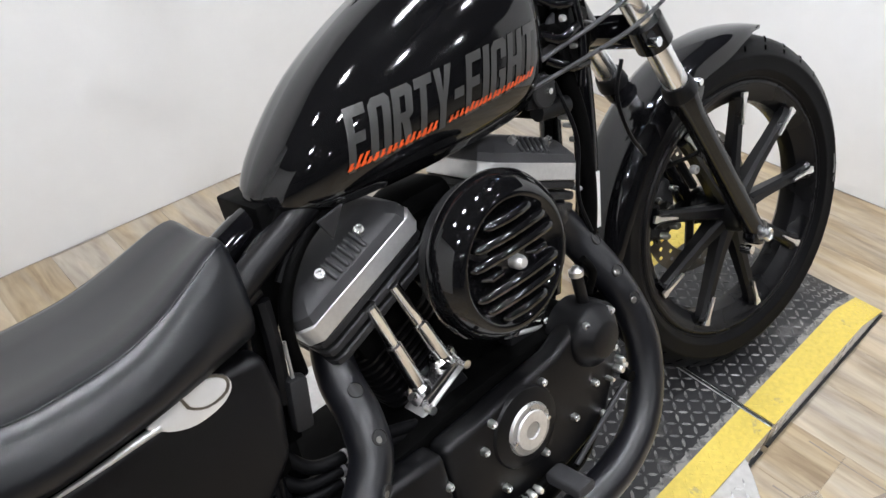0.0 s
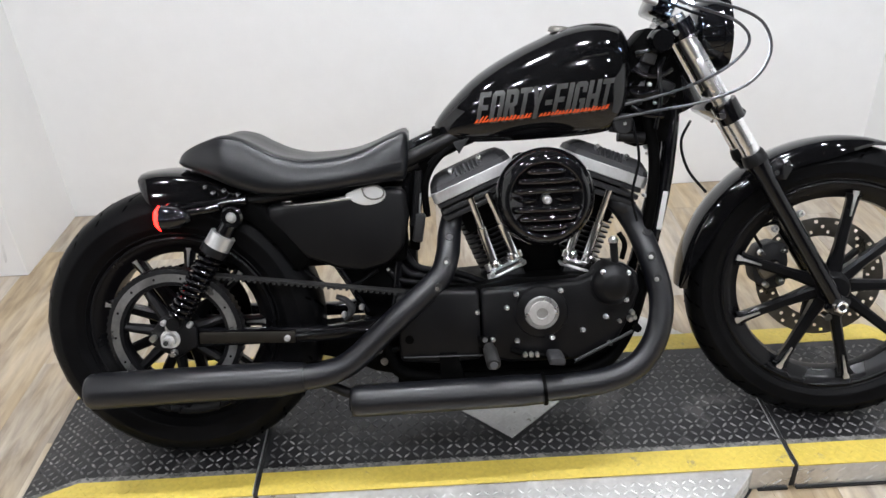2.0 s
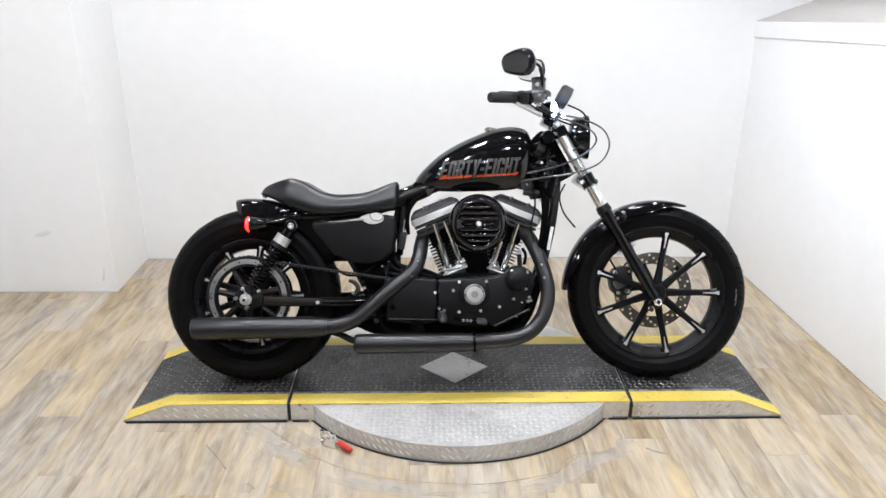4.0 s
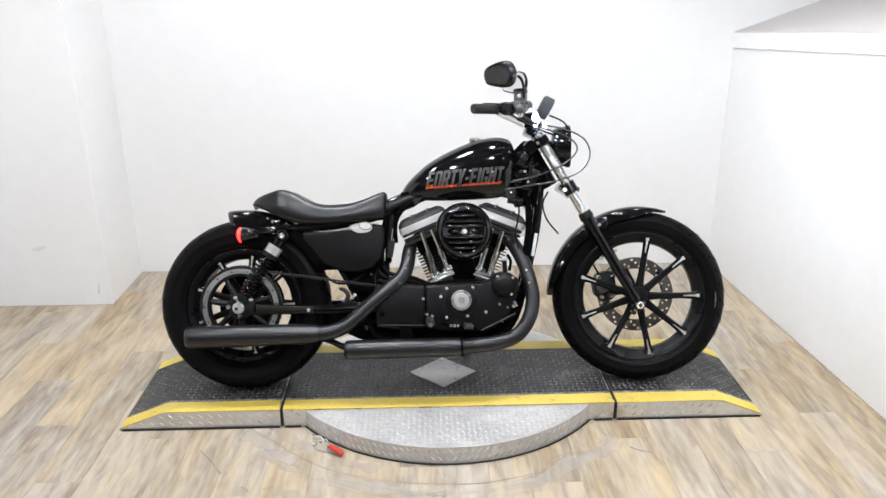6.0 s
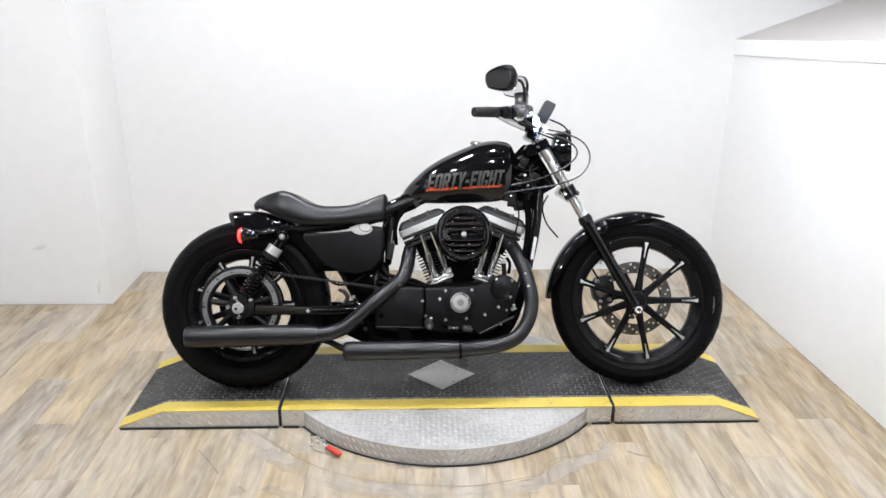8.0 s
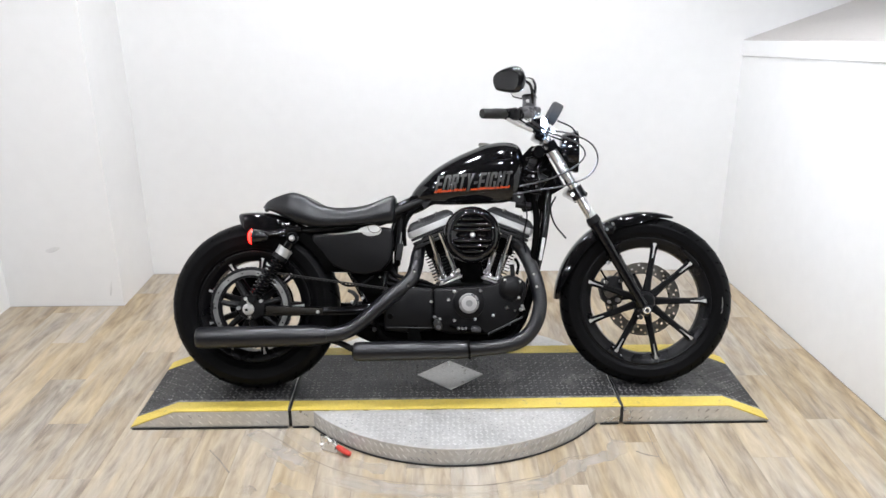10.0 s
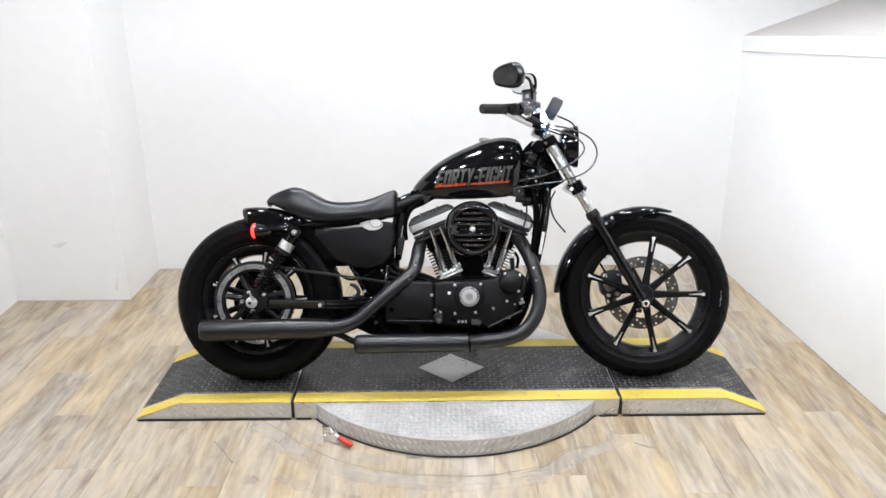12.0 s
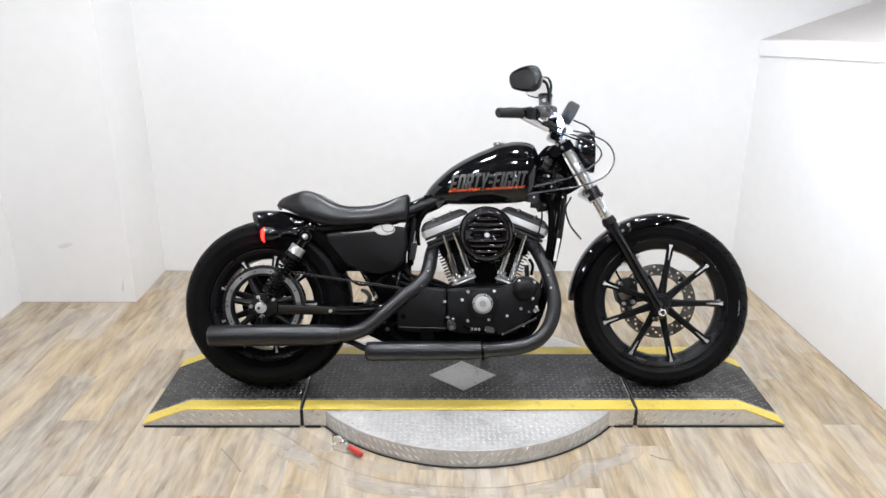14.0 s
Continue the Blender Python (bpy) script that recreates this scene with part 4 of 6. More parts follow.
BARS = [block(0, 0, V, 1)]
ROUND = [[(0, C), (V, H), (V, 1 - H), (0, 1 - C)], [(0, C), (0.2, 0), (0.8, 0), (1, C), (1 - V, H), (V, H)], [(V, 1 - H), (1 - V, 1 - H), (1, 1 - C), (0.8, 1), (0.2, 1), (0, 1 - C)]]
GLYPHS = {
    "F": BARS + [block(V, 1 - H, 0.97, 1), block(V, 0.43, 0.88, 0.43 + H)],
    "O": ROUND + [[(1, C), (1, 1 - C), (1 - V, 1 - H), (1 - V, H)]],
    "R": BARS + [[(V, 1 - H), (1 - V, 1 - H), (1, 1 - C), (0.8, 1), (V, 1)], [(1 - V, 0.58), (1, 0.52), (1, 1 - C), (1 - V, 1 - H)], [(V, 0.43), (0.72, 0.43), (1, 0.52), (1 - V, 0.58), (V, 0.58)], [(0.42, 0.43), (0.80, 0.44), (1.02, 0), (0.64, 0)]],
    "T": [block(0, 1 - H, 1, 1), block(0.5 - V / 2, 0, 0.5 + V / 2, 1 - H)],
    "Y": [block(0.5 - V / 2, 0, 0.5 + V / 2, 0.40), [(0.5 - V / 2, 0.40), (0.5, 0.40), (0.5, 0.60), (0.37, 1), (0, 1)], [(0.5, 0.40), (0.5 + V / 2, 0.40), (1, 1), (0.63, 1), (0.5, 0.60)]],
    "-": [block(0.05, 0.38, 0.95, 0.38 + H)],
    "E": BARS + [block(V, 1 - H, 0.97, 1), block(V, 0.43, 0.88, 0.43 + H), block(V, 0, 0.97, H)],
    "I": [block(0, 0, 1, 1)],
    "G": ROUND + [[(1, 0.66), (1, 1 - C), (1 - V, 1 - H), (1 - V, 0.66)], [(1, C), (1, 0.48), (1 - V, 0.48), (1 - V, H)], block(0.52, 0.36, 1 - V, 0.48)],
    "H": [block(0, 0, V, 1), block(1 - V, 0, 1, 1), block(V, 0.42, 1 - V, 0.42 + H)],
}
WIDE = {"I": 0.40, "-": 0.62, "T": 0.92, "F": 0.92, "E": 0.92}


def on_tank(bm, lift):
    """Lay a flat drawing, x along and y up, on the flank of the tank."""
    bmesh.ops.triangulate(bm, faces=bm.faces)
    for _ in range(3):
        far_apart = [e for e in bm.edges if e.calc_length() > 0.006]
        bmesh.ops.subdivide_edges(bm, edges=far_apart, cuts=1)
        bmesh.ops.triangulate(bm, faces=[f for f in bm.faces if len(f.verts) > 3])
    for v in bm.verts:
        x, z = v.co.x, v.co.y
        v.co = (x, -tank_y(x, z) - lift, z)
    return bm


def lettering(text, x0, x1, z0, z1, slant, rise):
    """Heavy narrow block letters laid on the flank of the tank."""
    gap = 0.11
    total = sum(WIDE.get(ch, 1.0) + gap for ch in text) - gap
    bm = bmesh.new()
    at = 0.0
    for ch in text:
        w = WIDE.get(ch, 1.0)
        for poly in GLYPHS[ch]:
            vs = []
            for px, pz in poly:
                fx = (at + px * w) / total
                vs.append(bm.verts.new((x0 + (x1 - x0) * fx + slant * pz, z0 + (z1 - z0) * pz + rise * fx, 0)))
            bm.faces.new(vs)
        at += w + gap
    return P("tank_lettering", on_tank(bm, 0.0009), DECAL, "grey heavy block capital letters", 60)


lettering("FORTY-EIGHT", 0.706, 0.992, 0.750, 0.818, 0.015, 0.016)
# orange brush script as plain slanting strokes, two groups with a gap
stripe = bmesh.new()
random.seed(4)
for x0, x1 in ((0.704, 0.822), (0.842, 0.984)):
    x = x0
    while x < x1:
        zc = 0.757 + 0.016 * (x - 0.704) / 0.28
        tall = random.choice((0.007, 0.008, 0.008, 0.014 if x < x0 + 0.02 else 0.010))
        lean, wd = tall * 0.75, random.uniform(0.0034, 0.0048)
        quads = [[(x, zc - 0.004), (x + wd, zc - 0.004), (x + wd + lean, zc - 0.004 + tall), (x + lean, zc - 0.004 + tall)],
                 [(x + wd, zc - 0.004), (x + 0.0085, zc - 0.0015), (x + 0.0090, zc + 0.0008), (x + wd * 1.4, zc - 0.0012)]]
        for q in quads:
            stripe.faces.new([stripe.verts.new((a, b, 0)) for a, b in q])
        x += random.uniform(0.0072, 0.0088)
P("tank_stripe", on_tank(stripe, 0.0018), ORANGE, "orange script of broken brush strokes", 60)

# seat
SX = [0.046, 0.060, 0.090, 0.125, 0.160, 0.198, 0.235, 0.270, 0.310, 0.345, 0.415, 0.465, 0.500, 0.530, 0.548, 0.556]
ST = [0.706, 0.722, 0.738, 0.750, 0.758, 0.750, 0.730, 0.712, 0.701, 0.698, 0.702, 0.715, 0.729, 0.741, 0.745, 0.738]
SB = [0.700, 0.694, 0.684, 0.668, 0.652, 0.636, 0.626, 0.623, 0.624, 0.626, 0.633, 0.636, 0.638, 0.639, 0.645, 0.690]
SW = [0.050, 0.072, 0.092, 0.106, 0.116, 0.122, 0.126, 0.129, 0.131, 0.132, 0.128, 0.118, 0.107, 0.096, 0.086, 0.070]

fine = [spline([(x, a, b) for x, a, b in zip(SX, ST, SB)], 4), spline([(x, a, 0) for x, a in zip(SX, SW)], 4)]
SX, ST, SB, SW = [p.x for p in fine[0]], [p.y for p in fine[0]], [p.z for p in fine[0]], [p.y for p in fine[1]]


def seat_loop(x):
    t, b, w = [float(np.interp(x, SX, v)) for v in (ST, SB, SW)]
    h = t - b
    half = [(0, b), (0.80 * w, b), (0.93 * w, b + 0.04 * h), (w, b + 0.22 * h), (0.98 * w, b + 0.45 * h), (0.90 * w, b + 0.74 * h), (0.83 * w, b + 0.91 * h), (0.76 * w, b + 0.975 * h), (0.66 * w, t), (0.35 * w, t - 0.05 * h), (0, t - 0.08 * h)]
    return [(x, -y, z) for y, z in half] + [(x, y, z) for y, z in half[-2:0:-1]]


xs = SX
seat = P("seat", rings(bmesh.new(), [seat_loop(x) for x in xs]), VINYL, "black vinyl solo seat with a raised tail", 70)
for s in (-1, 1):
    pts = []
    for x in xs[5:-4]:
        t, b, w = [float(np.interp(x, SX, v)) for v in (ST, SB, SW)]
        pts.append((x, s * 0.80 * w, b + 0.947 * (t - b)))
    part("seat_seam", tube(pts, 0.0009, 6, smooth=False), VINYL, seat)
P("seat_bolt", lathe([(0.001, -0.012), (0.008, -0.012), (0.010, 0), (0.001, 0)], at=(0.052, -0.01, 0.695), n=12), CHROME)

# side cover and its badge
cover = P("side_cover", prism([(0.238, 0.600), (0.350, 0.604), (0.430, 0.612), (0.505, 0.624), (0.545, 0.618), (0.549, 0.560), (0.535, 0.490), (0.500, 0.452), (0.440, 0.438), (0.385, 0.446), (0.318, 0.474), (0.258, 0.524), (0.232, 0.568)], -0.045, -0.0840, 0.013, 4), SATIN, "satin black side cover")
part("cover_edge", tube([(0.258, -0.0780, 0.596), (0.34, -0.0820, 0.600), (0.425, -0.0840, 0.608)], [0.0012, 0.0028, 0.005], 10), EDGE, cover, "bright tapering ridge")
part("badge", prism([(0.412, 0.614), (0.440, 0.626), (0.475, 0.632), (0.498, 0.622), (0.501, 0.606), (0.485, 0.593), (0.455, 0.589), (0.430, 0.598)], -0.0810, -0.0875, 0.002, 2, 3), EMBLEM, cover, "plain silver badge")
part("badge_line", prism([(0.449, 0.627), (0.478, 0.633), (0.499, 0.621), (0.495, 0.604), (0.471, 0.600), (0.453, 0.611)], -0.0860, -0.0882, 0, 1, 3), ROTOR, cover, "darker outline")
part("badge_shield", prism([(0.452, 0.626), (0.478, 0.630), (0.496, 0.620), (0.492, 0.607), (0.472, 0.603), (0.456, 0.612)], -0.0870, -0.0900, 0.001, 1, 3), EMBLEM, cover, "silver shield")
P("side_cover", prism([(0.25, 0.602), (0.505, 0.622), (0.545, 0.618), (0.549, 0.54), (0.50, 0.452), (0.42, 0.44), (0.27, 0.53)], 0.085, 0.13, 0.012, 3), SATIN)
P("oil_tank", box((0.42, 0, 0.53), (0.24, 0.13, 0.16), 0.015), DARK)
P("inner_guard", prism([(0.345, 0.480), (0.56, 0.48), (0.56, 0.165), (0.495, 0.165), (0.450, 0.29), (0.418, 0.345), (0.390, 0.400)], -0.040, 0.05, 0.008), DARK)
P("brace", tube([(0.366, -0.052, 0.470), (0.405, -0.055, 0.405), (0.440, -0.055, 0.335)], 0.0065, 10), FRAMEB)
P("brace", tube([(0.352, -0.058, 0.300), (0.42, -0.062, 0.300), (0.49, -0.062, 0.312)], 0.008, 10), FRAMEB)
for x, z in ((0.414, 0.322), (0.440, 0.318), (0.428, 0.296)):
    P("bracket_block", box((x, -0.066, z), (0.018, 0.014, 0.020), 0.004, 2, rot(0, 700 * (x - 0.42), 0)), SATIN)
P("cable_bracket", tube([(0.372, -0.070, 0.380), (0.392, -0.074, 0.372), (0.405, -0.074, 0.354), (0.400, -0.072, 0.338), (0.386, -0.070, 0.326)], [0.006, 0.008, 0.009, 0.008, 0.006], 8), ROCKER, "grey bent cable bracket")
P("linkage_ball", lathe([(0.001, -0.012), (0.006, -0.011), (0.011, -0.006), (0.013, 0.002), (0.010, 0.010), (0.001, 0.012)], at=(0.459, -0.09, 0.300), n=18), ZINC)
P("sensor_lead", tube([(0.30, -0.05, 0.440), (0.36, -0.055, 0.400), (0.42, -0.06, 0.405), (0.47, -0.06, 0.435)], 0.0045, 8), TYRE)
for x, z in ((0.386, 0.336), (0.428, 0.352), (0.400, 0.242), (0.379, 0.233)):
    P("bracket_bolt", lathe([(0.001, -0.008), (0.004, -0.008), (0.006, -0.003), (0.006, 0.012), (0.001, 0.012)], at=(x, -0.074, z), n=12), STEEL)
P("cover_strap", tube([(0.575, -0.046, 0.655), (0.570, -0.048, 0.60), (0.560, -0.046, 0.53)], 0.010, 8), SATIN)
P("spark_module", box((0.570, -0.058, 0.527), (0.024, 0.020, 0.066), 0.005, 2, rot(0, 10, 0)), WRINKLE, "grey-black plastic module")
P("module_rod", bar((0.578, -0.060, 0.605), (0.573, -0.060, 0.560), 0.0022), MEDAL)

for k, (a, b, c) in enumerate([((0.530, 0.478), (0.556, 0.438), (0.600, 0.424)), ((0.514, 0.453), (0.541, 0.421), (0.590, 0.410)), ((0.495, 0.428), (0.523, 0.405), (0.585, 0.395))]):
    P("oil_hose", tube([(a[0], -0.040, a[1]), (b[0], -0.052, b[1]), (c[0], -0.056, c[1]), (0.66, -0.052, c[1] - 0.012), (0.72, -0.045, c[1] - 0.04)], 0.0085, 10), TYRE, "black rubber hose")
    P("hose_ferrule", lathe([(0.001, -0.007), (0.004, -0.006), (0.0065, -0.002), (0.0065, 0.004), (0.001, 0.004)], at=(a[0] - 0.002, -0.044, a[1] + 0.003), n=14), BRIGHT)
    P("hose_clamp", bar((c[0] - 0.002, -0.0565, c[1] + 0.0005), (c[0] + 0.003, -0.0555, c[1] - 0.0005), 0.0092, 12), STEEL)

# engine
P("crankcase", prism([(0.52, 0.22), (0.52, 0.385), (0.70, 0.392), (0.77, 0.405), (0.90, 0.405), (0.98, 0.40), (1.045, 0.39), (1.05, 0.29), (0.98, 0.20), (0.60, 0.185)], -0.080, 0.11, 0.01), DARK, "black engine crankcase")
P("gearcase_cover", prism([(0.699, 0.232), (0.699, 0.386), (0.760, 0.389), (0.805, 0.393), (0.860, 0.396), (0.915, 0.398), (0.950, 0.412), (0.970, 0.430), (1.015, 0.434), (1.050, 0.408), (1.055, 0.370), (1.035, 0.310), (1.000, 0.250), (0.955, 0.222), (0.900, 0.212), (0.76, 0.215)], -0.08, -0.118, 0.010, 3), SATIN, "satin black engine side cover")
P("sprocket_cover", prism([(0.512, 0.232), (0.508, 0.385), (0.560, 0.398), (0.6955, 0.388), (0.6955, 0.228), (0.60, 0.222)], -0.08, -0.122, 0.010, 3), SATIN, "satin black sprocket cover")
P("cover_ring", lathe([(0.001, -0.126), (0.046, -0.126), (0.058, -0.122), (0.062, -0.115), (0.001, -0.115)], at=(0.833, 0, 0.332), n=48), SATIN)
med = P("round_medallion", lathe([(0.001, -0.131), (0.012, -0.131), (0.013, -0.1325), (0.026, -0.1325), (0.028, -0.130), (0.036, -0.130), (0.0385, -0.127), (0.0395, -0.122), (0.001, -0.122)], at=(0.833, 0, 0.332), n=56), MEDAL, "brushed steel round medallion")
part("medallion_ring", lathe([(0.0130, -0.1336), (0.0275, -0.1336), (0.0290, -0.1315), (0.0130, -0.1315)], at=(0.833, 0, 0.332), n=48, closed=True), STEEL, med, "bright ring")
for s in (-1, 1):
    part("medallion_rivet", lathe([(0.001, -0.1345), (0.003, -0.134), (0.004, -0.130), (0.001, -0.130)], at=(0.833 + s * 0.032, 0, 0.332), n=10), CHROME, med)
P("cam_cover", lathe([(0.001, -0.143), (0.026, -0.143), (0.029, -0.141), (0.045, -0.126), (0.048, -0.118), (0.049, -0.07), (0.001, -0.07)], at=(0.993, 0, 0.386), n=48), SATIN, "round satin black cam cover")
BOLTS = [(0.690, 0.339), (0.756, 0.346), (0.778, 0.377), (0.877, 0.379), (0.977, 0.313), (0.925, 0.285), (0.856, 0.271), (0.777, 0.267), (0.722, 0.273), (0.985, 0.250)]
bolt = None
for x, z in BOLTS:
    m = Matrix.Translation((x, 0, z))
    if bolt is None:
        b_ = lathe([(0.001, -0.1255), (0.0028, -0.1255), (0.0032, -0.1278), (0.0048, -0.1268), (0.0058, -0.1235), (0.0060, -0.116), (0.001, -0.116)], n=14)
        bolt = P("cover_bolt", b_, BRIGHT, "chrome socket-head bolt", 38, m)
    else:
        again(bolt, m)
for x, z in ((0.970, 0.418), (1.026, 0.413), (1.021, 0.352)):
    again(bolt, Matrix.Translation((x, -0.006, z)))

CR = Vector((0.83, 0, 0.28))
for sign, nm in ((-1, "rear"), (1, "front")):
    base = Matrix.Translation(CR) @ Matrix.Rotation(radians(22 * sign), 4, "Y") @ Matrix.Translation((0.005, 0, -0.018) if sign < 0 else (0.019, 0, 0.002))
    barrel = P("cylinder", box((0, 0.020, 0.225), (0.105, 0.070, 0.17), 0.02), DARK, "finned black engine cylinder", 38, base)
    fin = None
    for k in range(14):
        mm = Matrix.Translation((0, 0, 0.150 + 0.0125 * k))
        if fin is None:
            f_ = box((0, 0.020, 0), (0.146, 0.082, 0.0042), 0.0)
            vert = [e for e in f_.edges if abs(e.verts[0].co.z - e.verts[1].co.z) > 0.001]
            bmesh.ops.bevel(f_, geom=vert, offset=0.026, segments=4, affect="EDGES", profile=0.5)
            fin = part("cooling_fin", f_, SATIN, barrel, "", 38, mm)
        else:
            again(fin, mm)
    hd = part("cylinder_head", box((0, 0.010, 0.318), (0.12, 0.085, 0.09), 0.012), DARK, barrel)
    fin = None
    for k in range(3):
        mm = Matrix.Translation((0, 0, 0.3355 + 0.0163 * k))
        if fin is None:
            f_ = box((0, 0, 0), (0.190, 0.126, 0.0112), 0.0)
            vert = [e for e in f_.edges if abs(e.verts[0].co.z - e.verts[1].co.z) > 0.001]
            bmesh.ops.bevel(f_, geom=vert, offset=0.016, segments=2, affect="EDGES", profile=0.5)
            soften(f_, 0.002, 1, 50)
            fin = part("head_fin", f_, WRINKLE, barrel, "", 38, mm)
        else:
            again(fin, mm)
    rb = box((0, 0, 0.3875), (0.198, 0.130, 0.025), 0.0)
    vert = [e for e in rb.edges if abs(e.verts[0].co.z - e.verts[1].co.z) > 0.001]
    bmesh.ops.bevel(rb, geom=vert, offset=0.014, segments=1, affect="EDGES", profile=0.5)
    soften(rb, 0.0015, 1, 40)
    part("rocker_band", rb, SILVER, barrel, "machined silver rocker box band", 30)
    loops = []
    for z, kx, ky in ((0.3993, 0.0975, 0.0640), (0.4115, 0.0945, 0.0610), (0.4135, 0.0930, 0.0590), (0.4260, 0.0800, 0.0450), (0.4280, 0.0770, 0.0420), (0.4310, 0.066, 0.034)):
        loop = []
        for cx, cy in ((-1, -1), (1, -1), (1, 1), (-1, 1)):
            for j in range(2):
                a = math.atan2(cy, cx) - math.pi / 4 + j * math.pi / 2
                rr_ = 0.016
                loop.append((cx * (kx - rr_) + rr_ * math.cos(a), cy * (ky - rr_) + rr_ * math.sin(a), z))
        loops.append(loop)
    rc = part("rocker_cover", rings(bmesh.new(), loops), ROCKER, barrel, "dark grey wrinkle rocker cover", 25)
    ribs = bmesh.new()
    for k in range(6):
        box((-0.026 + 0.0102 * k, -0.0500, 0.4222), (0.0058, 0.026, 0.008), 0.0018, 1, rot(45, 0, 0), ribs)
    part("cover_ribs", ribs, ROCKER, barrel)
    for x in (-0.035, 0.034):
        part("rocker_bolt", lathe([(0.001, 0.006), (0.003, 0.006), (0.0035, 0.009), (0.0060, 0.009), (0.0068, 0.0), (0.001, 0.0)], at=(x, -0.046, 0.4255), n=14, turn=rot(135, 0, 0)), MEDAL, barrel)
    part("intake_stub", bar((-0.07 * sign, -0.01, 0.34), (-0.11 * sign, -0.02, 0.33), 0.025), DARK, barrel)

RODS = [((0.688, 0.590), (0.738, 0.432)), ((0.726, 0.600), (0.790, 0.438)), ((0.999, 0.590), (0.948, 0.424)), ((0.958, 0.600), (0.906, 0.434))]
for (ax, az), (bx, bz) in RODS:
    a, b = Vector((ax, -0.064, az)), Vector((bx, -0.036, bz))
    P("pushrod_tube", tube([a, a.lerp(b, 0.44), a.lerp(b, 0.45), a.lerp(b, 0.98), b], [0.0085, 0.0085, 0.0112, 0.0112, 0.0135], 16, smooth=False), CHROME, "chrome pushrod tube")
for cx, cz, ang in ((0.766, 0.422, -23), (0.932, 0.418, 20)):
    lb = box((cx, -0.033, cz), (0.084, 0.038, 0.024), 0.006, 2, rot(0, ang, 0))
    blk = P("lifter_block", lb, CHROME, "bright metal lifter block")
    for s in (-1, 1):
        v = rot(0, ang, 0) @ Vector((s * 0.038, -0.022, 0.0))
        part("block_bolt", bar(Vector((cx, -0.032, cz)) + v, Vector((cx, -0.046, cz)) + v, 0.0060, 12), BRIGHT, blk)
        w_ = rot(0, ang, 0) @ Vector((s * 0.040, -0.004, 0.018))
        part("block_bolt", lathe([(0.001, -0.010), (0.0055, -0.010), (0.0065, -0.006), (0.0065, 0.006), (0.001, 0.006)], at=Vector((cx, -0.040, cz)) + w_, n=12, turn=rot(0, ang, 0) @ rot(90, 0, 0)), BRIGHT, blk)
        c_ = rot(0, ang, 0) @ Vector((s * 0.022, 0, 0.016))
        part("block_collar", lathe([(0.011, -0.010), (0.0155, -0.008), (0.0165, 0.004), (0.011, 0.010)], at=Vector((cx, -0.036, cz)) + c_, n=20, turn=rot(0, ang, 0) @ rot(90, 0, 0), closed=True), CHROME, blk)
    part("block_flange", box((cx, -0.033, cz - 0.010), (0.098, 0.044, 0.008), 0.003, 1, rot(0, ang, 0)), STEEL, blk)
    P("lifter_base", box((cx, -0.032, cz - 0.026), (0.085, 0.045, 0.034), 0.006, 2, rot(0, ang, 0)), SATIN)

# air cleaner
AX, AZ = 0.847, 0.590
ac = P("air_cleaner", lathe([(0.001, -0.080), (0.085, -0.080), (0.094, -0.084), (0.096, -0.108), (0.097, -0.114), (0.001, -0.114)], at=(AX, 0, AZ), n=72), WRINKLE, "round black air cleaner")
part("cover_dome", lathe([(0.1035, -0.108), (0.1075, -0.113), (0.1082, -0.121), (0.1055, -0.130), (0.0995, -0.142), (0.0905, -0.152), (0.083, -0.156), (0.0775, -0.154), (0.0745, -0.149), (0.001, -0.148), (0.001, -0.108)], at=(AX, 0, AZ), n=72), GLOSS, ac, "gloss black louvred cover", 60)
for k in (-3, -2, -1, 0, 1, 2, 3):
    dz = 0.0200 * k
    if k == 0:
        for s in (-1, 1):
            part("louvre", tube([(AX + s * 0.022, -0.1480, AZ), (AX + s * 0.030, -0.1545, AZ), (AX + s * 0.046, -0.1545, AZ), (AX + s * 0.054, -0.148, AZ)], [0.003, 0.0062, 0.0062, 0.003], 12, smooth=False), GLOSS, ac)
        continue
    half = math.sqrt(max(0.0, 0.0735 ** 2 - dz ** 2)) - 0.004
    part("louvre", tube([(AX - half, -0.148, AZ + dz), (AX - half + 0.008, -0.1545, AZ + dz), (AX, -0.1575, AZ + dz), (AX + half - 0.008, -0.1545, AZ + dz), (AX + half, -0.148, AZ + dz)], [0.003, 0.0068, 0.0072, 0.0068, 0.003], 12, 4), GLOSS, ac)
part("cover_screw", lathe([(0.001, -0.166), (0.006, -0.166), (0.009, -0.161), (0.0095, -0.148), (0.001, -0.148)], at=(AX, 0, AZ), n=20), STEEL, ac, "bare metal centre screw")
P("intake_body", box((0.835, -0.045, 0.600), (0.10, 0.09, 0.10), 0.02), DARK)
P("throttle_body", box((0.835, 0.01, 0.648), (0.09, 0.08, 0.055), 0.02), DARK)

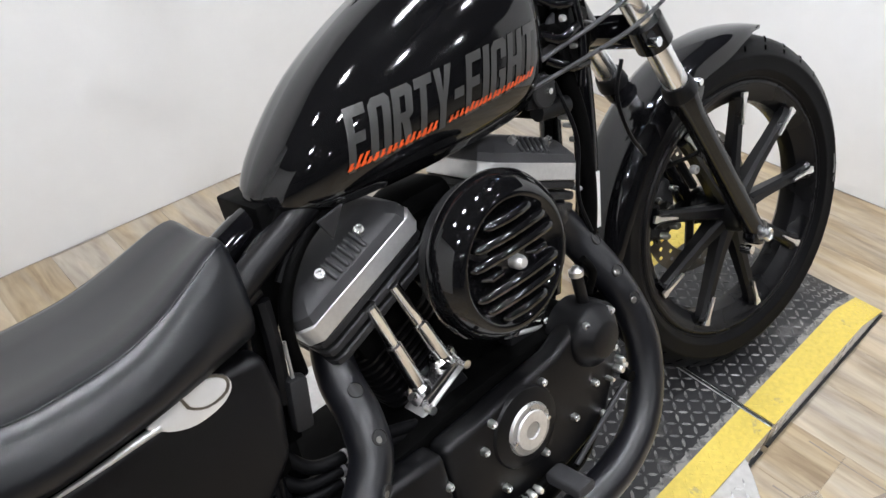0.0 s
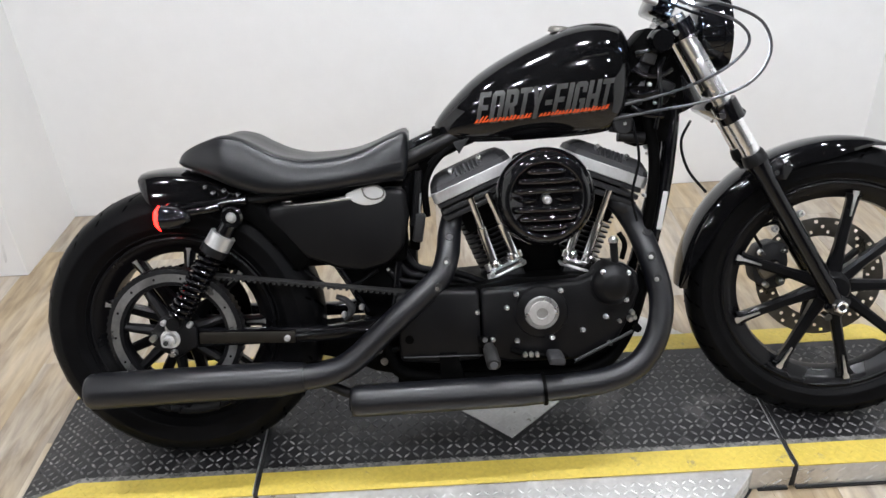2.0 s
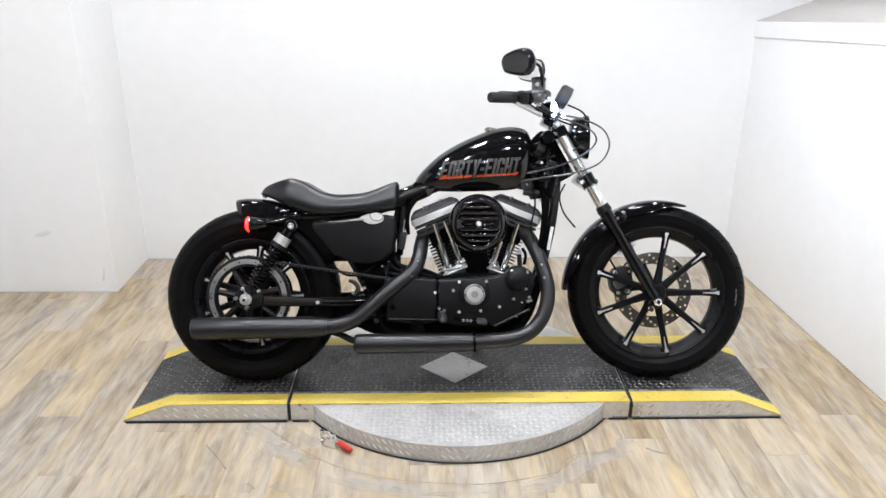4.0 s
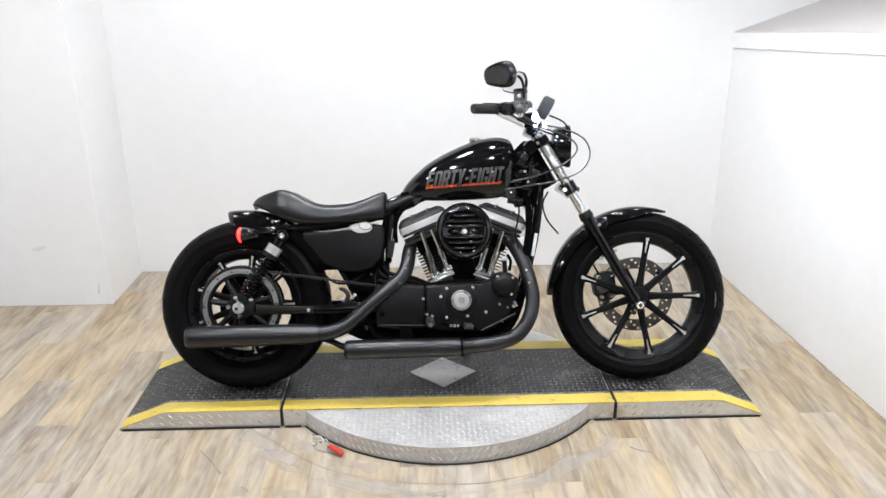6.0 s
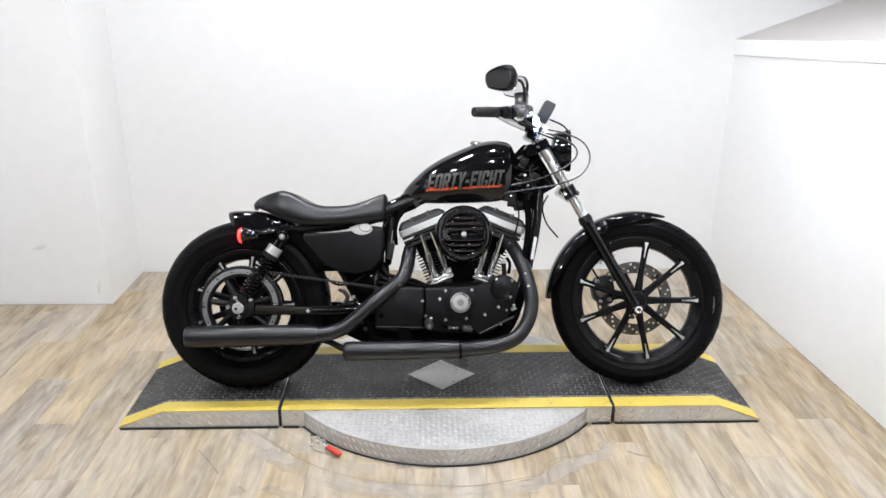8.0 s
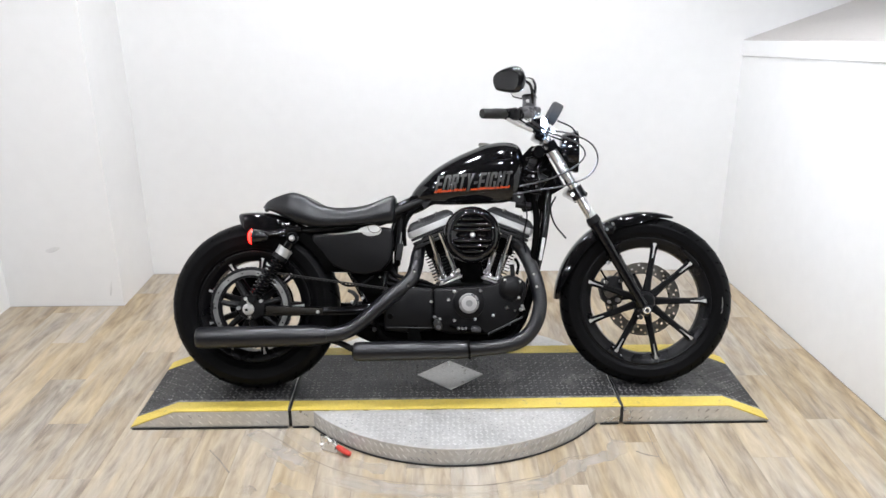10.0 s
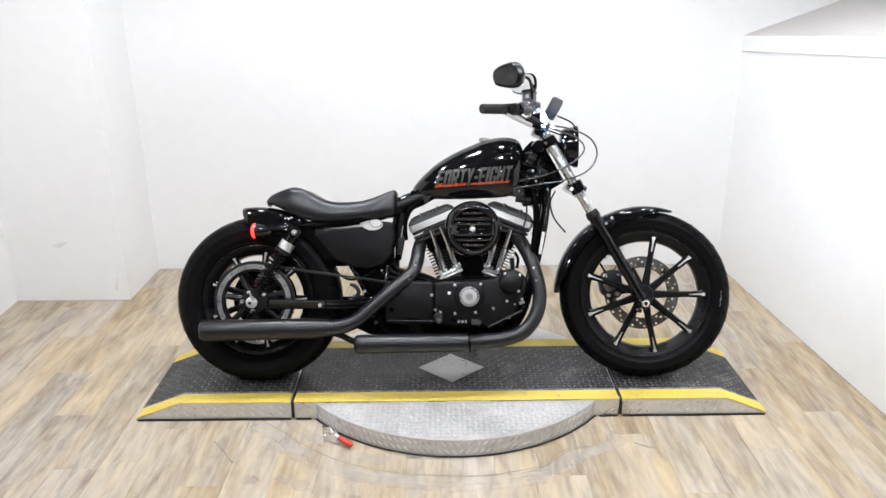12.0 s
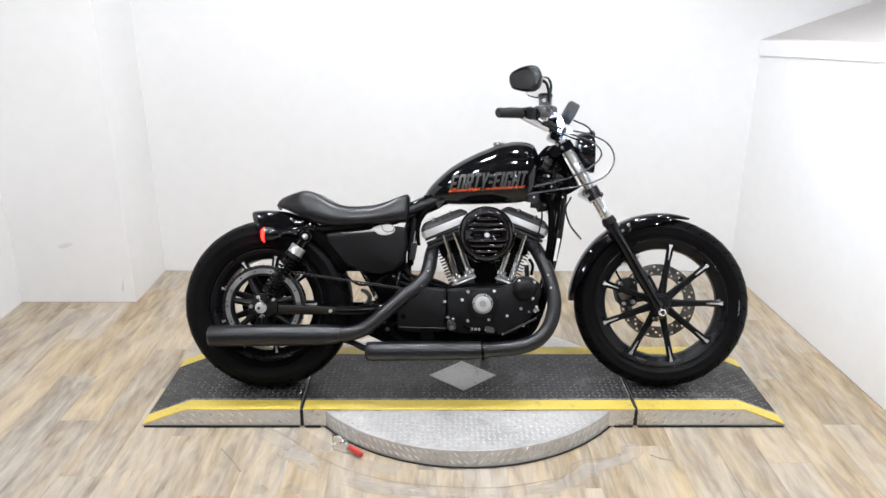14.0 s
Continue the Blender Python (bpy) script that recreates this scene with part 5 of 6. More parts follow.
# exhaust
YE = -0.150
rear_pts = [(0.655, -0.010, 0.560), (0.645, -0.016, 0.535), (0.637, -0.034, 0.500), (0.630, -0.070, 0.461), (0.606, -0.098, 0.414), (0.514, -0.130, 0.341), (0.425, -0.144, 0.264), (0.380, -0.148, 0.236), (0.330, YE, 0.223), (0.281, YE, 0.220)]
pipe = P("exhaust_pipe", tube(rear_pts, [0.022, 0.025, 0.0272, 0.0272, 0.0272, 0.0272, 0.0272, 0.0275, 0.0280, 0.029], 20), EXH, "matte black rear exhaust pipe", 60)
muf = P("muffler", tube([(0.300, YE, 0.2205), (0.285, YE, 0.220), (0.255, YE, 0.219), (0.245, YE, 0.219), (-0.160, YE, 0.2145), (-0.176, YE, 0.2143), (-0.184, YE, 0.2142)], [0.031, 0.034, 0.0365, 0.039, 0.0405, 0.039, 0.034], 32, smooth=False), EXH, "long matte black muffler", 60)
part("end_cap", lathe([(0.001, 0.004), (0.010, 0.004), (0.012, -0.002), (0.026, -0.002), (0.027, 0.012), (0.001, 0.012)], at=(-0.177, YE, 0.214), n=24, turn=rot(0, 0, 90)), DARK, muf)
front_pts = [(1.020, -0.030, 0.560), (1.030, -0.038, 0.552), (1.044, -0.034, 0.535), (1.068, -0.044, 0.492), (1.090, -0.080, 0.425), (1.104, -0.106, 0.350), (1.098, -0.120, 0.290), (1.074, -0.132, 0.236), (1.032, -0.142, 0.195), (0.965, YE, 0.173), (0.890, YE, 0.165), (0.823, YE, 0.161)]
pipe2 = P("exhaust_pipe", tube(front_pts, [0.025, 0.0262] + [0.0272] * 7 + [0.0278, 0.0285, 0.029], 20), EXH, "matte black front exhaust pipe", 60)
muf2 = P("muffler", tube([(0.835, YE, 0.1615), (0.828, YE, 0.161), (0.800, YE, 0.160), (0.78, YE, 0.160), (0.42, YE, 0.157), (0.405, YE, 0.157), (0.398, YE, 0.157)], [0.0305, 0.033, 0.0335, 0.035, 0.036, 0.0345, 0.030], 32, smooth=False), EXH, "matte black lower muffler", 60)
part("end_cap", lathe([(0.001, 0.004), (0.022, 0.004), (0.023, 0.012), (0.001, 0.012)], at=(0.407, YE, 0.157), n=24, turn=rot(0, 0, 90)), DARK, muf2)
part("pipe_clamp", bar((0.826, YE, 0.161), (0.834, YE, 0.1615), 0.037, 24), DARK, muf2)
for host, pts, spots in ((pipe, rear_pts, ((0.636, -0.061, 0.495), (0.628, -0.098, 0.454), (0.606, -0.124, 0.405))), (pipe2, front_pts, ((1.078, -0.065, 0.486), (1.085, -0.096, 0.441), (1.091, -0.126, 0.398)))):
    path = spline(pts, 12)
    for spot in spots:
        spot = Vector(spot)
        i = min(range(1, len(path) - 1), key=lambda k: (path[k] - spot).length)
        axis = (path[i + 1] - path[i - 1]).normalized()
        out = spot - path[i]
        out = (out - axis * out.dot(axis)).normalized()
        turn = Vector((0, -1, 0)).rotation_difference(out).to_matrix()
        # Black disc and an off-centre pale dot draw each hole's shaded recess.
        part("shield_hole", lathe([(0.001, -0.0268), (0.0086, -0.0268), (0.0092, -0.0284), (0.0100, -0.0276), (0.0100, -0.0225), (0.001, -0.0225)], at=path[i], n=20, turn=turn), GAP_SHADE, host, "black disc for the shade in a drilled shield hole")
        part("inner_pipe", lathe([(0.001, -0.0285), (0.0040, -0.0284), (0.0052, -0.0272), (0.001, -0.0262)], at=path[i] + Vector((-0.0022, 0, -0.0022)), n=18, turn=turn), ROTOR, host, "bare pipe dot, set low to leave shade above")
P("muffler_brace", tube([(0.285, -0.100, 0.196), (0.340, -0.112, 0.186), (0.385, -0.120, 0.166), (0.420, -0.125, 0.158)], [0.008, 0.011, 0.012, 0.012], 10), SATIN, "black exhaust brace")
P("muffler_bracket", prism([(0.60, 0.17), (0.66, 0.17), (0.64, 0.25), (0.60, 0.25)], -0.125, -0.118, 0.002), DARK)

# foot controls
# Added dark blocks close gaps that would otherwise show pale floor through.
P("rear_frame_plate", prism([(0.315, 0.288), (0.50, 0.300), (0.50, 0.165), (0.445, 0.178), (0.37, 0.212), (0.315, 0.226)], -0.030, 0.060, 0.006), DARK)
P("crankcase_middle", prism([(0.765, 0.40), (0.905, 0.40), (0.885, 0.50), (0.79, 0.50)], -0.030, 0.050, 0.008), DARK)
P("lower_frame_plate", prism([(0.50, 0.160), (0.50, 0.245), (1.025, 0.245), (0.985, 0.160)], -0.076, 0.085, 0.006), DARK)
P("footpeg", tube([(0.710, -0.120, 0.266), (0.711, -0.148, 0.264), (0.712, -0.160, 0.263), (0.715, -0.225, 0.257), (0.715, -0.232, 0.256)], [0.011, 0.012, 0.0150, 0.0160, 0.012], 14, smooth=False), GRIPM, "black rubber footpeg")
P("peg_cap", lathe([(0.001, -0.003), (0.007, -0.003), (0.0095, 0.0), (0.0095, 0.004), (0.001, 0.004)], at=(0.7152, -0.2325, 0.2558), n=16, turn=rot(-9, 0, 0)), CABLE, "bare metal peg end")
P("brake_line", bar((0.520, -0.126, 0.2440), (0.700, -0.126, 0.2400), 0.0020, 8), ROCKER, "thin dark grey brake line")
P("pedal_pad", prism([(0.838, 0.232), (0.872, 0.228), (0.876, 0.240), (0.868, 0.247), (0.842, 0.248)], -0.190, -0.128, 0.004), ROCKER, "grey brake pedal pad")
for x in (0.792, 0.806, 0.820):
    P("pedal_joint", lathe([(0.001, -0.006), (0.004, -0.006), (0.006, -0.002), (0.006, 0.008), (0.001, 0.008)], at=(x, -0.134, 0.238 - 0.05 * (x - 0.792)), n=12), BRIGHT)
for x, z, r in ((1.030, 0.306, 0.007), (1.035, 0.320, 0.006), (1.040, 0.309, 0.005), (1.007, 0.302, 0.004)):
    P("rod_fitting", lathe([(0.001, -0.008), (r * 0.7, -0.008), (r, -0.003), (r, 0.008), (0.001, 0.008)], at=(x, -0.124, z), n=12), ZINC)
P("oil_line_bolt", lathe([(0.001, -0.010), (0.005, -0.010), (0.007, -0.006), (0.011, -0.004), (0.011, 0.004), (0.001, 0.008)], at=(0.999, -0.10, 0.482), n=16, turn=rot(90, 0, 0) @ rot(180, 0, 0)), BRIGHT)
P("oil_line", bar((0.999, -0.10, 0.478), (1.003, -0.10, 0.425), 0.009, 12), SATIN)
P("peg_clevis", box((0.703, -0.130, 0.272), (0.026, 0.030, 0.022), 0.006), DARK)
P("peg_bolt", bar((0.703, -0.146, 0.284), (0.703, -0.152, 0.284), 0.006, 12), BRIGHT)
P("brake_rod", bar((0.905, -0.128, 0.215), (1.035, -0.128, 0.278), 0.004, 10), ROCKER, "thin dark grey brake rod")
P("brake_rod", bar((0.905, -0.122, 0.206), (1.030, -0.122, 0.268), 0.004, 10), DARK)
P("rod_joint", bar((1.045, -0.118, 0.285), (1.045, -0.134, 0.285), 0.009, 12), DARK)
P("brake_pedal", tube([(0.89, -0.11, 0.222), (0.86, -0.124, 0.230), (0.80, -0.128, 0.236), (0.76, -0.128, 0.250)], [0.008, 0.007, 0.006, 0.006], 10), DARK)
P("master_cylinder", bar((0.535, -0.115, 0.285), (0.535, -0.125, 0.285), 0.010, 18), DARK)
P("linkage_bolt", bar((0.465, -0.10, 0.262), (0.465, -0.122, 0.262), 0.008, 10), CHROME)
P("linkage_bolt", bar((0.475, -0.10, 0.236), (0.475, -0.122, 0.236), 0.009, 10), CHROME)
P("oil_filter_fitting", tube([(1.018, -0.10, 0.44), (1.022, -0.11, 0.475), (1.010, -0.105, 0.50)], 0.006, 10), DARK)
P("side_stand", tube([(0.80, 0.105, 0.185), (0.84, 0.17, 0.155), (0.885, 0.318, 0.118)], [0.014, 0.012, 0.011], 12), FRAMEB, "black side stand, folded out")
P("stand_foot", box((0.888, 0.322, 0.115), (0.05, 0.03, 0.010), 0.004, 2, rot(19, 0, 0)), FRAMEB)

# lamps
for s in (-1, 1):
    sig = P("turn_signal", lathe([(0.001, 0.066), (0.008, 0.064), (0.017, 0.054), (0.024, 0.038), (0.0275, 0.018), (0.028, 0.002), (0.001, 0.002)], at=(0.017, s * 0.120, 0.590), n=28, turn=rot(0, 0, -90)), GLOSS, "bullet-shaped black tail signal")
    part("lens", lathe([(0.0275, 0.002), (0.027, -0.003), (0.020, -0.010), (0.010, -0.013), (0.001, -0.0135), (0.001, 0.002)], at=(0.017, s * 0.120, 0.590), n=28, turn=rot(0, 0, -90)), REDLENS, sig, "lit red lens")
    part("stalk", bar((0.055, s * 0.120, 0.595), (0.14, s * 0.105, 0.605), 0.008, 10), GLOSS, sig)
for x, z in ((0.105, 0.650), (0.122, 0.637), (0.145, 0.640), (0.175, 0.630)):
    P("fender_bolt", lathe([(0.001, -0.006), (0.0030, -0.006), (0.0048, -0.003), (0.0048, 0.006), (0.001, 0.006)], at=(x + 0.008, -0.101, z), n=12), BRIGHT)
P("fender_strut", tube([(0.045, -0.094, 0.604), (0.12, -0.098, 0.612), (0.20, -0.100, 0.616)], [0.006, 0.010, 0.012], 10), GLOSS)
head = P("headlamp", lathe([(0.001, 0.046), (0.052, 0.044), (0.068, 0.036), (0.076, 0.015), (0.079, -0.02), (0.080, -0.024), (0.074, -0.024), (0.072, -0.016), (0.001, -0.016)], at=(1.248, 0.01, 0.916), n=36, turn=rot(0, 0, 90 - 6)), GLOSS, "black round headlamp")
part("lens", lathe([(0.001, -0.022), (0.038, -0.020), (0.070, -0.0165), (0.001, -0.0165)], at=(1.248, 0.01, 0.916), n=36, turn=rot(0, 0, 90 - 6)), HEADLENS, head, "lit headlamp lens")
part("trim_ring", lathe([(0.074, -0.026), (0.0825, -0.026), (0.0835, -0.020), (0.0825, -0.008), (0.076, -0.008)], at=(1.248, 0.01, 0.916), n=40, turn=rot(0, 0, 90 - 6), closed=True), GLOSS, head, "black trim ring")
fs = P("front_signal", lathe([(0.001, 0.072), (0.008, 0.070), (0.018, 0.060), (0.026, 0.042), (0.0285, 0.018), (0.0290, 0.002), (0.001, 0.002)], at=(1.120, -0.125, 1.004), n=28, turn=rot(0, -14, 66)), GLOSS, "bullet-shaped black front signal")
part("lens", lathe([(0.0285, 0.002), (0.027, -0.003), (0.020, -0.009), (0.010, -0.012), (0.001, -0.0125), (0.001, 0.002)], at=(1.120, -0.125, 1.004), n=28, turn=rot(0, -14, 66)), LED_GLOW, fs, "glowing bluish white face")
part("stalk", bar((1.098, -0.125, 0.998), (1.090, -0.080, 0.985), 0.008, 10), GLOSS, fs)
# Added glowing spot for the second bright patch; not a known lamp.
P("marker_lens", prism([(1.150, 0.970), (1.164, 0.970), (1.163, 0.992), (1.152, 0.994)], -0.118, -0.108, 0.003), LED_GLOW, "glowing bluish white face")

# controls
P("speedometer", lathe([(0.001, -0.022), (0.040, -0.022), (0.044, -0.019), (0.044, 0.014), (0.036, 0.022), (0.001, 0.022)], at=(1.178, 0, 1.068), n=40, turn=rot(0, 0, 0) @ rot(0, 28, 0) @ rot(0, 0, 90)), ROCKER, "round dark grey speedometer")
P("bar_riser", box((1.125, 0, 0.985), (0.05, 0.12, 0.060), 0.010, 2, rot(0, 25, 0)), GLOSS)
for s, dx, dz in ((-1, 0.0, 0.0), (1, 0.088, 0.102)):
    def c(x, y, z, s=s, dx=dx, dz=dz):
        return (x + 0.02 * y + dx * abs(y) / 0.34, s * 0.87 * y, z + (0.02 + dz / 0.34) * abs(y))
    P("handlebar", tube([c(1.130, 0.0, 1.005), c(1.110, 0.08, 1.000), c(1.075, 0.15, 1.015), c(1.03, 0.20, 1.030), c(0.985, 0.245, 1.025), c(0.875, 0.337, 1.013)], 0.0125, 14), FRAMEB, "black handlebar")
    P("grip", tube([c(0.958, 0.268, 1.022), c(0.954, 0.271, 1.0215), c(0.872, 0.340, 1.0125), c(0.868, 0.343, 1.012)], [0.015, 0.0178, 0.0178, 0.016], 18, smooth=False), GRIPM, "black rubber grip")
    P("switch_housing", box(c(0.985, 0.243, 1.025), (0.055, 0.042, 0.042), 0.010, 2, rot(0, 4, s * 40)), SATIN)
    P("reservoir", lathe([(0.001, -0.026), (0.020, -0.026), (0.023, -0.023), (0.0245, -0.010), (0.0245, 0.018), (0.001, 0.018)], at=c(1.056, 0.187, 1.078), n=28, turn=rot(90, 0, 0)), CONTROL, "round dark grey fluid reservoir")
    P("reservoir_lid", lathe([(0.001, 0.018), (0.0265, 0.018), (0.027, 0.020), (0.0265, 0.026), (0.024, 0.028), (0.001, 0.028)], at=c(1.056, 0.187, 1.078), n=28, turn=rot(90, 0, 0)), SATIN, "black reservoir lid")
    P("master_body", tube([c(1.092, 0.176, 1.046), c(1.060, 0.196, 1.046), c(1.020, 0.222, 1.042)], [0.017, 0.020, 0.014], 14), CONTROL, "dark grey brake master cylinder")
    P("sight_glass", lathe([(0.001, -0.004), (0.006, -0.004), (0.008, 0.0), (0.008, 0.004), (0.001, 0.004)], at=c(1.050, 0.212, 1.078), n=14, turn=rot(0, 0, s * -25)), STEEL)
    P("lever_pivot", lathe([(0.001, -0.020), (0.006, -0.020), (0.008, -0.016), (0.008, 0.020), (0.001, 0.020)], at=c(1.052, 0.222, 1.020), n=14, turn=rot(90, 0, 0)), BRIGHT)
    P("hose_union", lathe([(0.001, -0.014), (0.006, -0.014), (0.0085, -0.010), (0.0085, 0.012), (0.001, 0.012)], at=c(1.088, 0.180, 1.040), n=14, turn=rot(0, 30, 0)), BRIGHT)
    P("bar_clamp", lathe([(0.013, -0.010), (0.021, -0.010), (0.022, -0.006), (0.022, 0.006), (0.021, 0.010), (0.013, 0.010)], at=c(1.012, 0.218, 1.028), n=20, turn=rot(0, 0, s * -50 + 90), closed=True), GLOSS)
    for k in range(3):
        P("switch_button", box(c(0.972 + 0.012 * k, 0.272 - 0.010 * k, 1.036 - 0.010 * (k % 2)), (0.008, 0.005, 0.007), 0.002, 1, rot(0, 4, s * 40)), ROCKER)
    P("lever_clamp", box(c(1.035, 0.205, 1.032), (0.085, 0.036, 0.034), 0.008, 2, rot(0, 5, s * 30)), CONTROL)
    P("lever", tube([c(1.062, 0.205, 0.972), c(1.030, 0.235, 0.980), c(0.990, 0.262, 0.992), c(0.965, 0.280, 1.002)], [0.008, 0.007, 0.006, 0.006], 10), STEEL, "bare metal lever")
    P("mirror_stem", tube([c(1.066, 0.200, 1.060), c(1.064, 0.225, 1.095), c(1.048, 0.262, 1.132), c(1.010 if s < 0 else 1.020, 0.285, 1.142 if s < 0 else 1.128)], 0.0055, 10), FRAMEB, "black mirror stem")
    out = [(x / 880, (z - 0.2 * x) / 900) for x, z in [(-57, -22), (-59, -6), (-54, 10), (-40, 22), (-12, 35), (20, 43), (40, 41), (51, 29), (56, 10), (54, -12), (46, -28), (28, -40), (0, -43), (-32, -41), (-50, -36)]]
    mo = Matrix.Translation(c(0.981 if s < 0 else 1.008, 0.290, 1.140 if s < 0 else 1.124)) @ rot(0, 0, -40).to_4x4()
    mir = P("mirror", prism(out, 0.0, 0.014 if s > 0 else -0.034, 0.006 if s > 0 else 0.015, 4, 3), GLOSS, "black teardrop mirror", 38, mo)
    part("glass", prism([(x * 0.9, z * 0.88) for x, z in out], -s * 0.001, -s * 0.003, 0, 1, 3), MIRROR, mir, "mirror glass")

CABLES = [
    [(1.05, -0.20, 1.02), (1.12, -0.16, 0.985), (1.22, -0.15, 0.965), (1.30, -0.13, 0.93), (1.325, -0.12, 0.87), (1.29, -0.11, 0.81), (1.20, -0.10, 0.775), (1.10, -0.09, 0.76), (1.00, -0.07, 0.745)],
    [(1.06, -0.18, 1.01), (1.13, -0.15, 0.975), (1.24, -0.14, 0.935), (1.275, -0.13, 0.89), (1.23, -0.12, 0.84), (1.14, -0.09, 0.80), (1.03, -0.07, 0.775)],
    [(1.19, -0.02, 1.035), (1.24, -0.03, 1.01), (1.262, -0.04, 0.98)],
    [(1.02, -0.21, 1.01), (1.08, -0.16, 0.985), (1.15, -0.10, 0.965), (1.20, -0.08, 0.95)],
    [(1.170, -0.09, 0.735), (1.150, -0.09, 0.690), (1.165, -0.09, 0.63), (1.21, -0.08, 0.575)],
    [(1.05, -0.07, 0.74), (1.06, -0.085, 0.66), (1.045, -0.085, 0.58), (1.055, -0.09, 0.52)],
]
for k, pts in enumerate(CABLES):
    P("cable", tube(pts, 0.0032, 8), CABLE if k < 2 else TYRE, "thin grey braided cable" if k < 2 else "thin black cable")
P("ignition_switch", lathe([(0.001, -0.02), (0.022, -0.02), (0.026, -0.012), (0.026, 0.02), (0.001, 0.02)], at=(1.105, -0.085, 0.905), n=20), GLOSS)
P("horn", lathe([(0.001, -0.006), (0.020, -0.006), (0.0225, -0.004), (0.0225, 0.006), (0.001, 0.02)], at=(1.030, -0.066, 0.734), n=28), WRINKLE, "round dark horn")
P("horn_bolt", lathe([(0.001, -0.007), (0.004, -0.007), (0.0055, -0.002), (0.0055, 0.006), (0.001, 0.006)], at=(1.031, -0.073, 0.735), n=12), BRIGHT)
P("coil_box", prism([(1.066, 0.690), (1.050, 0.800), (1.115, 0.810), (1.120, 0.720), (1.105, 0.680)], -0.030, 0.036, 0.005), DARK, "dark ignition coil housing")
P("horn_bracket", prism([(0.998, 0.718), (1.012, 0.752), (1.045, 0.757), (1.050, 0.735), (1.030, 0.712)], -0.064, -0.058, 0.002), SATIN)
P("coil_cover", prism([(0.61, 0.670), (0.66, 0.690), (0.70, 0.715), (0.72, 0.745), (0.61, 0.745)], -0.030, 0.070, 0.004), DARK)
P("coil", bar((1.020, -0.058, 0.708), (1.078, -0.058, 0.700), 0.013, 16), SATIN)
P("wiring_loom", tube([(1.13, -0.05, 0.89), (1.095, -0.058, 0.83), (1.085, -0.058, 0.76), (1.100, -0.060, 0.66), (1.095, -0.060, 0.56), (1.08, -0.055, 0.47)], 0.013, 10), DARK)
P("wiring_loom", tube([(1.16, -0.03, 0.84), (1.10, -0.05, 0.80), (1.06, -0.055, 0.80), (1.01, -0.05, 0.79)], 0.015, 10), DARK)
P("frame_label", box((1.122, -0.0515, 0.534), (0.012, 0.002, 0.088), 0.001, 1, rot(0, 10, 0)), EMBLEM, "pale frame label")
P("ignition_lead", tube([(0.60, -0.050, 0.665), (0.64, -0.045, 0.705), (0.70, -0.03, 0.728), (0.79, -0.03, 0.72)], 0.006, 8), TYRE)
P("wiring_loom", tube([(0.590, -0.046, 0.55), (0.588, -0.054, 0.610), (0.602, -0.056, 0.655), (0.640, -0.050, 0.695), (0.70, -0.036, 0.716)], 0.008, 10), DARK)
P("neck_gusset", prism([(1.035, 0.73), (1.052, 0.90), (1.085, 0.935), (1.115, 0.93), (1.160, 0.85), (1.170, 0.78), (1.135, 0.69), (1.06, 0.68)], -0.046, 0.046, 0.004), DARK, "dark steering neck gusset")
P("coil_bracket", prism([(1.035, 0.780), (1.070, 0.822), (1.100, 0.830), (1.108, 0.800), (1.080, 0.775), (1.055, 0.768)], -0.062, -0.056, 0.003), ROCKER)
for pts, r in (([(1.055, -0.060, 0.850), (1.075, -0.072, 0.835), (1.110, -0.074, 0.832), (1.135, -0.066, 0.845)], 0.006),
               ([(1.045, -0.060, 0.805), (1.070, -0.074, 0.792), (1.105, -0.076, 0.800), (1.140, -0.068, 0.790)], 0.007),
               ([(1.120, -0.060, 0.870), (1.105, -0.076, 0.840), (1.108, -0.078, 0.780), (1.098, -0.074, 0.720)], 0.006),
               ([(1.050, -0.060, 0.770), (1.080, -0.074, 0.752), (1.115, -0.074, 0.748)], 0.008),
               ([(1.060, -0.060, 0.880), (1.085, -0.070, 0.885), (1.110, -0.066, 0.905)], 0.008)):
    P("wiring_loom", tube(pts, r, 10), FRAMEB, "shiny black wiring")
P("neck_casting", prism([(1.050, 0.845), (1.075, 0.868), (1.100, 0.862), (1.104, 0.842), (1.078, 0.834)], -0.050, -0.040, 0.004), ROCKER, "grey metal casting")
P("relay", box((1.118, -0.052, 0.800), (0.040, 0.026, 0.050), 0.005, 2, rot(0, 28, 0)), SATIN, "black plastic relay")
P("connector", box((1.085, -0.066, 0.870), (0.030, 0.022, 0.024), 0.004, 2, rot(0, 20, 0)), WRINKLE)
for x, y, z, r in ((1.087, -0.066, 0.815, 0.009), (1.112, -0.062, 0.854, 0.008), (1.087, -0.074, 0.679, 0.008), (1.090, -0.076, 0.664, 0.005), (1.081, -0.080, 0.571, 0.006), (1.102, -0.074, 0.638, 0.006), (1.062, -0.064, 0.800, 0.005), (1.098, -0.070, 0.775, 0.005)):
    r *= 0.72
    y += 0.026 if z < 0.70 else 0.0
    P("neck_bolt", lathe([(0.001, -0.006), (r * 0.6, -0.006), (r, -0.002), (r, 0.012), (0.001, 0.012)], at=(x, y, z), n=12), STEEL)
P("frame_gusset", prism([(0.545, 0.47), (0.568, 0.47), (0.576, 0.56), (0.586, 0.61), (0.612, 0.668), (0.66, 0.706), (0.73, 0.726), (0.73, 0.740), (0.63, 0.738), (0.555, 0.665)], -0.040, 0.05, 0.004), DARK)
P("wire_tab", prism([(0.655, 0.715), (0.692, 0.722), (0.668, 0.688)], -0.070, -0.066, 0.001, 1), WRINKLE, "grey metal tab")


